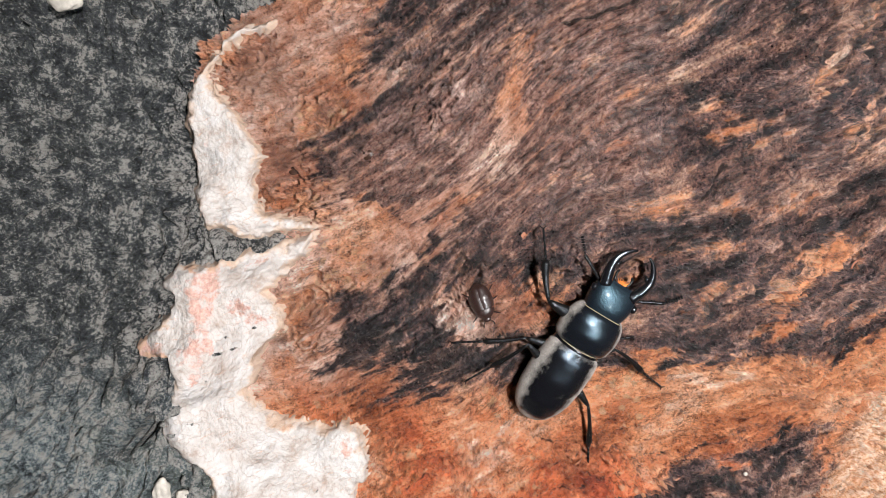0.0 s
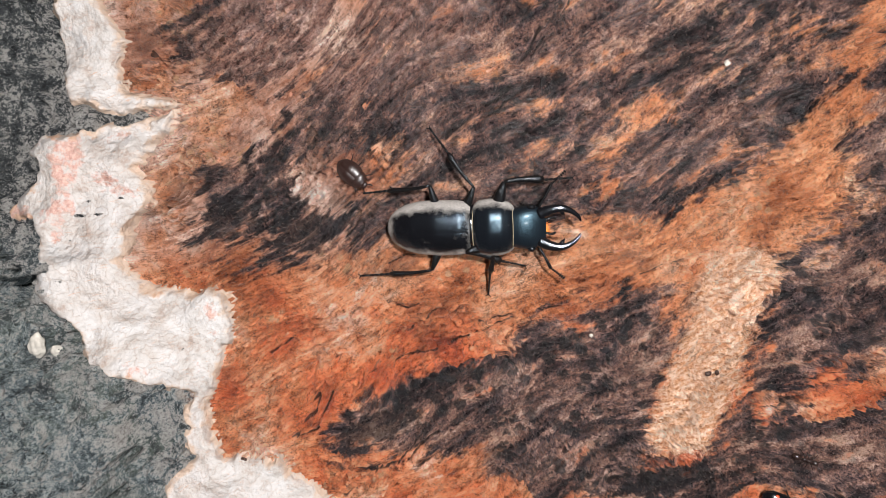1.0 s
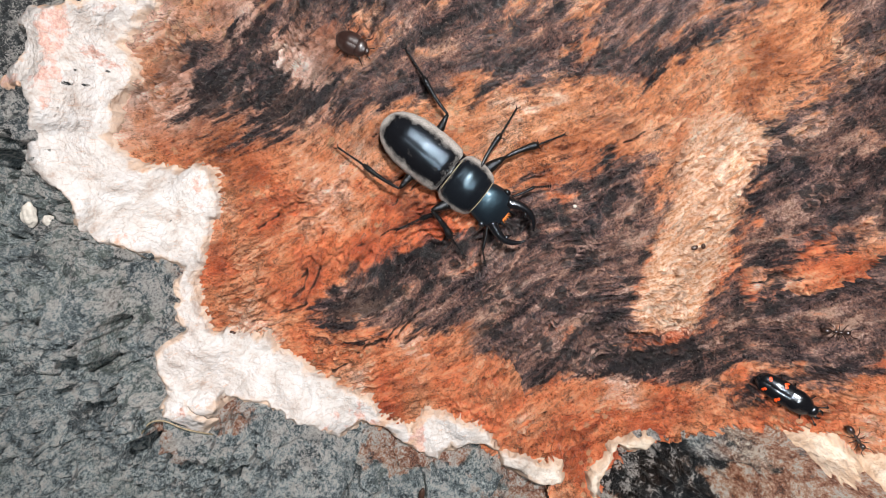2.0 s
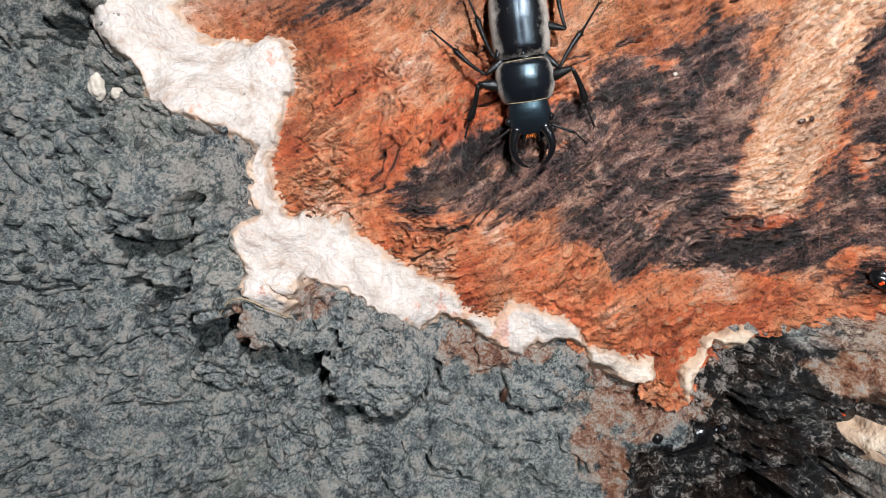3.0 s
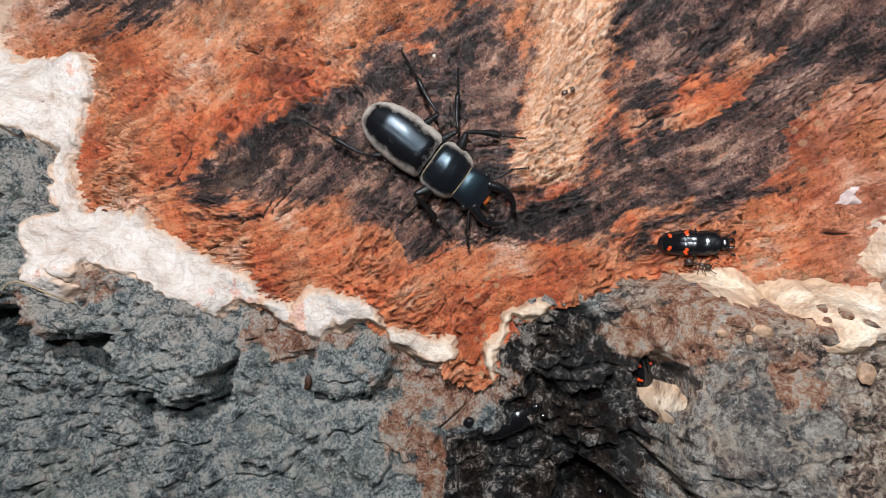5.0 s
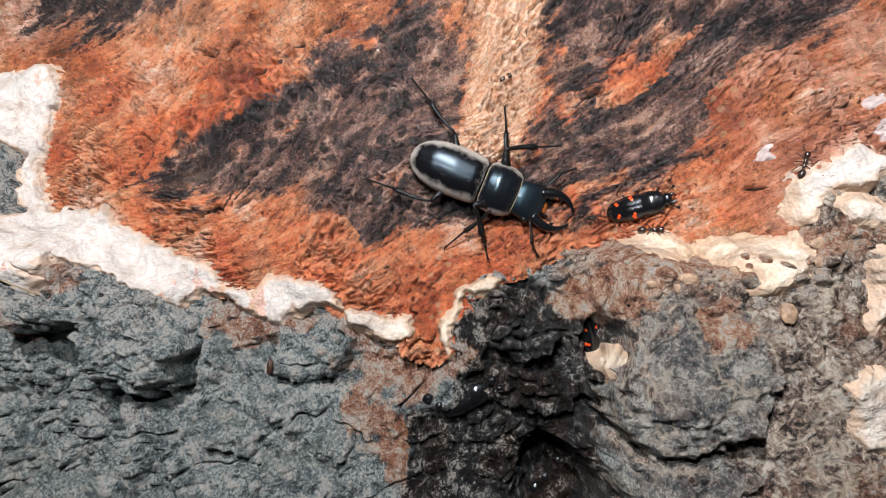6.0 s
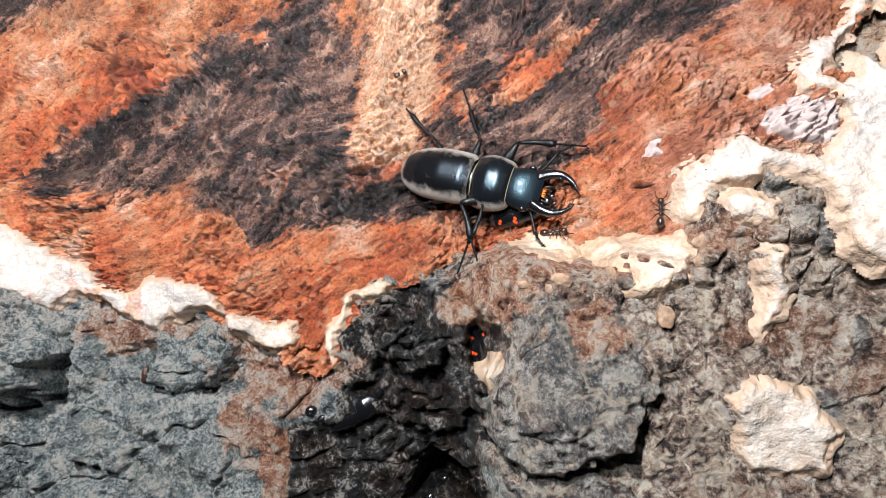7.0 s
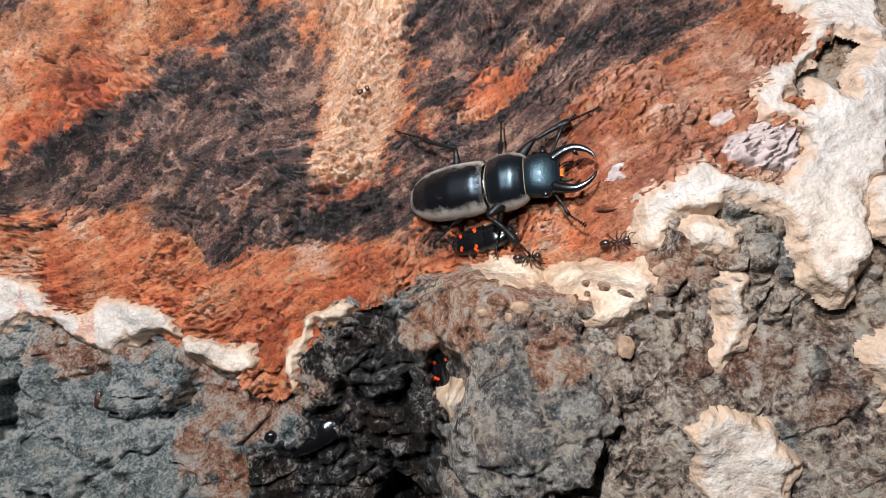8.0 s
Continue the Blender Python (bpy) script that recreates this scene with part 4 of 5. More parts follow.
def outer_trunk():
    """The trunk beyond the wound: bark that bends round to the back."""
    u, v = np.meshgrid(np.arange(-290, 435, 3.0), np.arange(-330, 401, 3.0))
    plan = Plan(u, v)
    away = np.full_like(u, -40.0)
    keep = ~((u > -122) & (u < 266) & (v > -102) & (v < 172))
    height = np.maximum(plan.bark, plan.wood - 2) - 1.0
    sheet("outer_bark", plan, height, keep, BARK, trunk, (("chalk", away), ("slate", smooth(45, 85, v)), ("warm", smooth(110, 128, u)), ("dark_bark", away * 0), ("rim", away), ("blue", away), ("seam", plan.seam)))
    bm = bmesh.new()
    rows = []
    for k in range(41):
        a = math.pi * k / 40
        x, y = 72 + 362 * math.cos(a), FACE * 1000 + 120 + 330 * math.sin(a)
        wave = [6 * noise.noise(Vector((k * 0.5, j * 0.35, 2))) for j in range(25)]
        rows.append([bm.verts.new(((x + w * math.cos(a)) / 1000, (y + w * math.sin(a)) / 1000, 1.1 + (-330 + 730 * j / 24) / 1000)) for j, w in enumerate(wave)])
    for a, b in zip(rows, rows[1:]):
        for j in range(24):
            bm.faces.new((a[j], a[j + 1], b[j + 1], b[j]))
    part("back_bark", bm, PLAIN_BARK, trunk)


build_trunk()
outer_trunk()


# ---- insects ----
known = {}


def ground(u, v, which="wood"):
    """The mean height of the surface round a place."""
    key = (round(u, 2), round(v, 2), which)
    if key not in known:
        known[key] = mean_height(u, v, which)
    return known[key]


def mean_height(u, v, which):
    a, b = np.meshgrid(np.linspace(-5, 5, 5), np.linspace(-5, 5, 5))
    p = Plan(u + a, v + b)
    return float(np.mean(np.maximum(p.wood, p.bark) if which == "top" else p.wood))


def on_trunk(u, v, h, degrees, nose=0.0, lean=0.0):
    """Pose of a creature on the face: its x ahead, z out of the trunk."""
    c, s = math.cos(radians(degrees)), math.sin(radians(degrees))
    turn = Matrix(((c, -s, 0), (0, 0, -1), (s, c, 0))).to_4x4()
    return Matrix.Translation(world_point(u, v, h)) @ turn @ pose(0, 0, 0, lean, nose, 0)


def slopes(u, v, degrees, reach, which="wood"):
    """Rise of the ground ahead and to the left of a creature, as tangents."""
    c, s = math.cos(radians(degrees)), math.sin(radians(degrees))
    ahead = (ground(u + c * reach, v + s * reach, which) - ground(u - c * reach, v - s * reach, which)) / (2 * reach)
    left = (ground(u - s * reach * 0.6, v + c * reach * 0.6, which) - ground(u + s * reach * 0.6, v - c * reach * 0.6, which)) / (1.2 * reach)
    return max(-0.5, min(0.5, ahead)), max(-0.35, min(0.35, left))


def tilted(u, v, up, degrees, reach, which="wood"):
    ahead, left = slopes(u, v, degrees, reach, which)
    c, s = math.cos(radians(degrees)) * reach, math.sin(radians(degrees)) * reach
    h = max(ground(u, v, which), 0.5 * (ground(u + c, v + s, which) + ground(u - c, v - s, which)))
    return on_trunk(u, v, h + up, degrees, -math.degrees(math.atan(ahead)), math.degrees(math.atan(left)))


def mm(bm):
    bmesh.ops.scale(bm, vec=(0.001,) * 3, verts=bm.verts)
    return bm


def curve_at(stops, x):
    xs, ys = [p[0] for p in stops], [p[1] for p in stops]
    t = float(np.interp(x, xs, ys))
    return t


def dome(outline, side_z, rise, x0, x1, y0, y1, nx, ny, power=0.5, seam=0.0, lift=0.0, dust=None, skirt=0.0):
    """A piece of a shell: y0 to y1 are shares of the half width."""
    bm = bmesh.new()
    layer = bm.verts.layers.float.new("dust")
    rows = []
    for i in range(nx + 1):
        k = i / nx
        k = 0.5 - 0.5 * math.cos(math.pi * k) if nx > 9 else k
        x = x0 + (x1 - x0) * k
        w, r = curve_at(outline, x), curve_at(rise, x)
        row = []
        for j in range(ny + 1):
            s = y0 + (y1 - y0) * j / ny
            t = math.sin(abs(s) * math.pi / 2) if ny > 5 else abs(s)
            z = side_z + r * max(0.0, 1 - t ** 2.1) ** power - seam * math.exp(-(w * t / 0.35) ** 2) + lift
            vert = bm.verts.new((x, math.copysign(w * t, s) if s else 0.0, z))
            vert[layer] = dust(x, t) if dust else 0.0
            row.append(vert)
        if skirt:
            low = bm.verts.new((x, math.copysign(w * 0.93, y1 if abs(y1) > abs(y0) else y0), side_z - skirt))
            row.append(low)
        rows.append(row)
    flip = y1 < y0
    for a, b in zip(rows, rows[1:]):
        for j in range(len(a) - 1):
            quad = (a[j], b[j], b[j + 1], a[j + 1])
            bm.faces.new(quad[::-1] if flip else quad)
    return mm(bm)


def mark(outline, side_z, rise, x, s, rx, rs):
    """A small oval patch lying on a shell."""
    bm = bmesh.new()
    bm.verts.layers.float.new("dust")
    rings = []
    for k in range(4):
        ring = []
        for a in range(12):
            px, ps = x + rx * k / 3 * math.cos(a * math.pi / 6), s + rs * k / 3 * math.sin(a * math.pi / 6)
            t = min(1.0, math.sin(min(1.0, abs(ps)) * math.pi / 2))
            w, r = curve_at(outline, px), curve_at(rise, px)
            ring.append(bm.verts.new((px, math.copysign(w * t, ps), side_z + r * max(0.0, 1 - t ** 2.1) ** 0.5 + 0.09 - (0.05 if k == 3 else 0))))
        rings.append(ring)
    for a, b in zip(rings, rings[1:]):
        for k in range(12):
            bm.faces.new((a[k], b[k], b[(k + 1) % 12], a[(k + 1) % 12]))
    bmesh.ops.remove_doubles(bm, verts=bm.verts, dist=1e-5)
    return mm(bm)


def tube(points, radii, sides=10, flat=1.0, beads=0):
    """A tapered, closed tube through points; flat squeezes it upright."""
    bm = bmesh.new()
    bm.verts.layers.float.new("dust")
    pts = [Vector(p) for p in points]
    rings = []
    for i, p in enumerate(pts):
        ahead = (pts[min(i + 1, len(pts) - 1)] - pts[max(i - 1, 0)]).normalized()
        side = ahead.cross(Vector((0, 0, 1)))
        side = side.normalized() if side.length > 1e-4 else Vector((0, 1, 0))
        up = side.cross(ahead)
        ring = []
        for k in range(sides):
            a = 2 * math.pi * k / sides
            ring.append(bm.verts.new(p + radii[i] * (math.cos(a) * side + flat * math.sin(a) * up)))
        rings.append(ring)
    for a, b in zip(rings, rings[1:]):
        for k in range(sides):
            bm.faces.new((a[k], b[k], b[(k + 1) % sides], a[(k + 1) % sides]))
    bm.faces.new(rings[0])
    bm.faces.new(rings[-1][::-1])
    return bm


def merged(*many):
    """One bmesh out of several."""
    whole = bmesh.new()
    whole.verts.layers.float.new("dust")
    for bm in many:
        mesh = bpy.data.meshes.new("piece")
        bm.to_mesh(mesh)
        bm.free()
        whole.from_mesh(mesh)
        bpy.data.meshes.remove(mesh)
    return whole


def ball(x, y, z, rx, ry, rz, n=14):
    bm = bmesh.new()
    bm.verts.layers.float.new("dust")
    bmesh.ops.create_uvsphere(bm, u_segments=n, v_segments=n // 2 + 2, radius=1)
    bmesh.ops.scale(bm, vec=(rx, ry, rz), verts=bm.verts)
    bmesh.ops.translate(bm, vec=(x, y, z), verts=bm.verts)
    return bm


def bent(points, n):
    """Points along a smooth line through a few."""
    pts = [Vector(p) for p in points]
    out = []
    for k in range(n + 1):
        f = k / n * (len(pts) - 1)
        i = min(int(f), len(pts) - 2)
        t = f - i
        p0, p1, p2, p3 = pts[max(i - 1, 0)], pts[i], pts[i + 1], pts[min(i + 2, len(pts) - 1)]
        out.append(0.5 * (2 * p1 + (p2 - p0) * t + (2 * p0 - 5 * p1 + 4 * p2 - p3) * t * t + (3 * p1 - p0 - 3 * p2 + p3) * t ** 3))
    return out


def femur_mesh(length, thick):
    pts = [(length * k / 8, 0.15 * math.sin(math.pi * k / 8), 0.3 * math.sin(math.pi * k / 8)) for k in range(9)]
    rad = [thick * r for r in (0.45, 0.78, 0.98, 1.05, 1.0, 0.88, 0.72, 0.55, 0.34)]
    return mm(tube(pts, rad, 10, 0.8))


def shin_mesh(length, thick, comb):
    """Tibia with spines, five tarsal beads and two claws, along x and drooping to the ground."""
    shin = 0.56 * length
    pts = [(shin * k / 8, 0.35 * math.sin(math.pi * k / 8), -0.2 * math.sin(math.pi * k / 8)) for k in range(9)]
    pieces = [tube(pts, [thick * r for r in (0.42, 0.55, 0.62, 0.68, 0.74, 0.82, 0.96, 1.12, 0.7)], 8, 0.75)]
    for k in range(10):
        x, turn = shin * (0.25 + 0.07 * k), 2.4 * k
        root = Vector((x, 0.3 + 0.5 * thick * math.cos(turn), 0.5 * thick * math.sin(turn)))
        pieces.append(tube([root, root + Vector((0.45, 0.4 * math.cos(turn), 0.4 * math.sin(turn)))], [0.07, 0.02], 4))
    for k in range(comb):
        x = shin * (0.4 + 0.6 * (k + 1) / (comb + 0.4))
        for side in (1, -1) if k == comb - 1 else (1,):
            pieces.append(tube([(x, side * thick * 0.6, 0), (x + 0.5, side * (thick * 0.6 + 0.75), -0.1)], [0.22, 0.04], 5))
    x = shin
    for k in range(5):
        step = (length - shin) * (0.16 if k < 4 else 0.3)
        z = -0.12 * k
        pieces.append(tube([(x, 0, z), (x + step * 0.75, 0, z - 0.05), (x + step, 0, z - 0.08)], [0.2, 0.36 - 0.02 * k, 0.24], 7))
        x += step
    for side in (1, -1):
        pieces.append(tube(bent([(x, 0, z), (x + 0.5, side * 0.55, z + 0.1), (x + 0.9, side * 0.7, z - 0.35)], 4), [0.15, 0.13, 0.1, 0.07, 0.03], 5))
    return mm(merged(*pieces))


def along(start, end, up):
    """A bone's pose: x from start to end, z towards up."""
    x = (end - start).normalized()
    y = Vector(up).cross(x).normalized()
    z = x.cross(y)
    m = Matrix((x, y, z)).transposed().to_4x4()
    m.translation = start
    return m


def knee_of(hip, foot, a, b, lean):
    """Where the knee stands for a foot on the ground; out of reach, the foot is drawn in."""
    way = foot - hip
    d = min(max(way.length, abs(a - b) + 0.4), a + b - 0.2)
    way.normalize()
    t = (a * a - b * b + d * d) / (2 * d)
    h = math.sqrt(max(0.0, a * a - t * t))
    pole = Vector(lean)
    pole = (pole - way * pole.dot(way)).normalized()
    return hip + way * t + pole * h, hip + way * d


# feet of the stag beetle in its own space: seconds, ahead, to its left
STEPS = {}
STEPS["front_left"] = [(0, 19, 21), (0.5, 25, 18), (1, 24, 11), (1.5, 20, 18), (2, 17, 26), (2.2, 26, 11), (3.3, 16, 17), (3.5, 16, 16), (4, 19, 24),
                   (4.5, 12, 20), (5, 17, 19), (5.2, 9, 19), (6.3, 20, 15), (6.5, 22, 10), (7, 25, 13), (7.5, 22, 15), (8, 27, 15)]
STEPS["mid_left"] = [(0, -16, 24), (0.5, -11, 27), (1, -10, 24), (1.5, -2, 24), (2, 3, 23), (2.2, -3, 26), (3.3, -11, 17), (3.5, -11, 20), (4, -3, 25),
                 (4.5, 0, 25), (5, -9, 24), (5.2, 3, 26), (6.3, -5, 21), (6.5, -7, 22), (7, -12, 25), (7.5, 3, 24), (8, 3, 18)]
STEPS["hind_left"] = [(0, -23, 16), (0.5, -25, 17), (1, -29, 8), (1.5, -31, 8), (2, -28, 17), (2.2, -20, 12), (3.3, -25, 8), (3.5, -25, 10), (4, -31, 16),
                  (4.5, -29, 18), (5, -23, 18), (5.2, -31, 20), (6.3, -28, 19), (6.5, -24, 19), (7, -31, 20), (7.5, -24, 17), (8, -25, 20)]
STEPS["front_right"] = [(0, 8, -11), (0.5, 9, -11), (1, 13, -11), (1.5, 18, -11), (2, 17, -15), (2.2, 18, -18), (3.3, 19, -17), (3.5, 14, -17), (4, 8, -12),
                    (4.5, 16, -18), (5, 17, -14), (5.2, 18, -18), (6.3, 9, -15), (6.5, 11, -12), (7, 8, -21), (7.5, 19, -12), (8, 11, -20)]
STEPS["mid_right"] = [(0, 1, -24), (0.5, -5, -24), (1, 3, -19), (1.5, -1, -15), (2, -2, -21), (2.2, -13, -22), (3.3, -6, -22), (3.5, 0, -23), (4, -6, -17),
                  (4.5, -12, -17), (5, 3, -19), (5.2, -6, -19), (6.3, -2, -22), (6.5, -10, -21), (7, 3, -24), (7.5, -7, -24), (8, 0, -17)]
STEPS["hind_right"] = [(0, -27, -22), (0.5, -22, -24), (1, -30, -13), (1.5, -29, -11), (2, -27, -13), (2.2, -21, -15), (3.3, -19, -12), (3.5, -22, -10),
                   (4, -27, -13), (4.5, -32, -14), (5, -33, -12), (5.2, -26, -10), (6.3, -32, -11), (6.5, -18, -11), (7, -18, -10), (7.5, -17, -10), (8, -17, -11)]
# the stag beetle's way: seconds, u, v, heading, height over the wood
STAG = [(0, 29.9, 79.9, 60.9, 1.2), (0.5, 40.7, 79.4, 30.1, 1.2), (1, 44.4, 75.2, 1.7, 1.2), (1.5, 44.8, 63.5, -17.8, 1.2), (2, 43.3, 55.0, -38.6, 1.2),
        (2.2, 38.9, 52.8, -55.9, 1.2), (3.3, 38.3, 49.2, -83.7, 1.2), (3.5, 37.3, 47.4, -76.6, 1.2), (4, 49.2, 33.7, -57.1, 1.2), (4.5, 58.9, 25.5, -49.1, 1.2),
        (5, 72.6, 20.0, -40.5, 1.2), (5.2, 79.6, 14.0, -37.7, 1.2), (6.3, 107.3, 6.0, -18.5, 1.2), (6.5, 113.7, 5.8, -6.5, 1.2), (7, 126.7, 1.4, -21.4, 1.6),
        (7.5, 132.3, -1.0, -15.5, 2.4), (8, 139.4, 3.0, -0.3, 1.6)]
HIPS = {"front": (5.8, 3.2, 2.3, 8.4, 16.5, 1.45), "mid": (-2.0, 2.4, 2.1, 8.4, 18.0, 1.1), "hind": (-7.5, 2.4, 2.1, 8.8, 20.0, 1.1)}


def stag_beetle():
    root = tagged(new("stag_beetle"), "black male stag beetle with dusty wing cases and curved jaws", "beetle")
    wide = [(-21.0, 0.3), (-20.8, 1.6), (-20.0, 3.1), (-18.6, 4.5), (-16.2, 5.8), (-13, 6.6), (-8.5, 6.95), (-3.5, 6.8), (-1.0, 6.4), (-0.2, 5.4)]
    rise = [(-21.0, 0.3), (-20.2, 1.5), (-18.6, 2.9), (-14.5, 4.4), (-8.5, 5.1), (-2.5, 4.7), (-0.2, 3.7)]

    def bloom(x, t):
        rim = smooth(0.52, 1.0, np.float64(t)) * 1.35
        tail = 1.2 * smooth(-17.8, -20.8, np.float64(x))
        front = 0.5 * smooth(-2.5, -0.3, np.float64(x))
        return float(np.clip(max(rim, tail, front), 0, 1.35))
    for side in (1, -1):
        part("wing_case", dome(wide, 3.0, rise, -21.0, -0.2, 0.0, side, 40, 20, 0.5, 0.05, 0.0, bloom, 1.0), SHELL, root, "dusty black wing case")
    pts = [(x, 0, 3.0) for x in (-20.5, -18, -14, -8, -2, 4, 9)]
    part("abdomen", mm(tube(pts, [1.3, 3.8, 5.4, 6.1, 5.9, 5.8, 4.6], 20, 0.32)), GLOSS, root)
    plate = [(0.1, 4.6), (0.6, 5.8), (1.6, 6.7), (4.2, 7.1), (6.8, 6.9), (8.8, 6.2), (9.8, 5.4), (10.2, 4.6)]
    crown = [(0.1, 2.8), (1.2, 4.1), (4.2, 4.9), (7.2, 4.5), (9.2, 3.6), (10.2, 2.8)]

    def collar(x, t):
        return float(np.clip(max(1.2 * smooth(0.70, 0.99, np.float64(t)), 0.7 * smooth(1.3, 0.2, np.float64(x))), 0, 1.2))
    part("pronotum", merged(dome(plate, 3.0, crown, 0.1, 10.2, 0.0, 1, 26, 16, 0.5, 0.0, 0.0, collar, 0.9),
                            dome(plate, 3.0, crown, 0.1, 10.2, 0.0, -1, 26, 16, 0.5, 0.0, 0.0, collar, 0.9)), PLATE, root, "glossy black thorax plate with a dusty rim")
    for x, w, r, lift in ((0.35, 5.2, 3.1, 0.10), (9.95, 5.0, 3.1, 0.12)):
        line = []
        for k in range(25):
            a = math.pi * k / 24
            line.append((x + 0.5 * (1 - math.sin(a)) * (-1 if x > 5 else 1) * 0.8, w * math.cos(a), 3.0 + r * math.sin(a) ** 0.8 + lift))
        part("fringe", mm(tube(line, [0.11] * 25, 6)), FRINGE, root, "fine tawny hair fringe")
    shield = bmesh.new()
    shield.verts.layers.float.new("dust")
    bmesh.ops.create_cone(shield, cap_ends=True, segments=3, radius1=1.3, radius2=0.6, depth=0.5)
    bmesh.ops.rotate(shield, cent=(0, 0, 0), matrix=Matrix.Rotation(math.pi / 2, 3, "Z"), verts=shield.verts)
    bmesh.ops.translate(shield, vec=(-1.0, 0, 6.8), verts=shield.verts)
    part("scutellum", mm(shield), GLOSS, root)
    part("neck", mm(tube([(-1.4, 0, 4.0), (-0.2, 0, 4.1), (0.8, 0, 4.0)], [4.2, 4.0, 4.2], 16, 0.55)), GLOSS, root)
    brow = [(9.3, 4.5), (10.8, 4.9), (12.5, 5.2), (14.2, 5.2), (16, 4.8), (17.2, 4.1), (17.5, 3.4)]
    flat = [(9.3, 2.9), (11.5, 3.2), (14, 2.8), (16, 2.0), (17.5, 1.0)]
    head = part("head", merged(dome(brow, 3.0, flat, 9.3, 17.5, 0.0, 1, 16, 12, 0.36, 0.0, 0.0, None, 1.6),
                               dome(brow, 3.0, flat, 9.3, 17.5, 0.0, -1, 16, 12, 0.36, 0.0, 0.0, None, 1.6),
                               mm(tube([(10, 0, 3), (14, 0, 2.8), (17.2, 0, 3)], [4.6, 5.2, 4.0], 16, 0.36))), HEAD_SHELL, root, "matt blue-black head")
    for side in (1, -1):
        part("eye", mm(ball(14.1, side * 5.1, 4.0, 1.0, 0.75, 0.8)), GLOSS, head)
        jaw = bent([(15.8, side * 3.2, 3.7), (18.4, side * 4.3, 3.9), (21.0, side * 4.7, 3.9), (23.2, side * 4.0, 3.7), (24.8, side * 2.7, 3.5), (25.5, side * 1.5, 3.4)], 18)
        rad = [1.6 - 1.4 * (k / 18) ** 0.8 for k in range(19)]
        tooth = tube([(20.9, side * 4.4, 3.6), (21.4, side * 3.4, 3.5), (21.9, side * 2.7, 3.4)], [0.8, 0.45, 0.06], 7)
        part("mandible", mm(merged(tube(jaw, rad, 12, 0.72), tooth)), GLOSS, head, "curved glossy black jaw")
        horn = [(15.8, side * 4.9, 3.0), (17.4, side * 7.6, 3.2), (18.6, side * 10.2, 3.0), (19.4, side * 10.9, 2.8), (22.0, side * 13.2, 2.2)]
        pieces = [tube(bent(horn[:3], 6), [0.42, 0.36, 0.34, 0.34, 0.36, 0.42, 0.46], 7)]
        for k in range(8):
            a = Vector(horn[2]).lerp(Vector(horn[4]), k / 8)
            b = Vector(horn[2]).lerp(Vector(horn[4]), (k + 0.8) / 8)
            pieces.append(tube([a, (a + b) / 2, b], [0.16, 0.34 + (0.22 if k > 4 else 0), 0.2], 6))
        part("antenna", mm(merged(*pieces)), LEG, head)
        part("palp", mm(tube(bent([(17.0, side * 1.4, 2.2), (18.8, side * 2.0, 2.0), (19.8, side * 1.7, 1.4)], 5), [0.3, 0.32, 0.3, 0.3, 0.34, 0.2], 6)), LEG, head)
    tufts = []
    for k in range(14):
        y = (k - 6.5) * 0.16
        tufts.append(tube([(17.0, y * 0.6, 2.9), (18.2 + 0.5 * math.cos(k * 2.3), y * 1.3, 3.0 + 0.2 * math.sin(k * 1.7))], [0.2, 0.06], 5))
    part("mouth_brush", mm(merged(*tufts)), HAIR, head, "orange hairy mouth brush")
    legs = []
    for key, rows in STEPS.items():
        pair, hand_side = key.split("_")
        side = 1 if hand_side == "left" else -1
        hx, hy, hz, a, b, thick = HIPS[pair]
        femur = part("femur", femur_mesh(a, thick), LEG, root)
        shin = part("shin", shin_mesh(b, 0.66 if pair != "front" else 0.9, 5 if pair == "front" else 2), LEG, femur)
        legs.append((femur, shin, Vector((hx, hy * side, hz)), a, b, rows, side, pair))
    return root, legs


def leg_rows(hip, a, b, rows, side, pair):
    thigh, lower = [], []
    for (t, x, y), (_, u, v, heading, up) in zip(rows, STAG):
        c, s = math.cos(radians(heading)), math.sin(radians(heading))
        ahead, left = slopes(u, v, heading, 13)
        lift = min(4.5, max(0.3, ground(u + c * x - s * y, v + s * x + c * y, "top") - ground(u, v) - ahead * x - left * y - up + 0.9))
        knee, foot = knee_of(hip, Vector((x, y, lift)), a, b, {"front": (-0.25, side * 0.9, 0.3), "mid": (0.75, side * 0.3, 0.35), "hind": (0.15, side * 0.9, 0.3)}[pair])
        m = along(hip * 0.001, knee * 0.001, (0, 0, 1))
        n = along(knee * 0.001, foot * 0.001, (0, 0, 1))
        thigh.append((t, m))
        lower.append((t, m.inverted() @ n))
    return thigh, lower


def small_legs(root, spans, thin, material, reach, high):
    """Three pairs of short rigid legs under a small insect."""
    for x, out, lean in spans:
        for side in (1, -1):
            line = bent([(x, side * out, high), (x + lean * 0.4, side * (out + reach * 0.45), high + 0.5), (x + lean * 0.8, side * (out + reach * 0.8), 0.3), (x + lean, side * (out + reach), 0.15)], 8)
            part("leg", mm(tube(line, [thin * (1 - 0.07 * k) for k in range(9)], 6)), material, root)


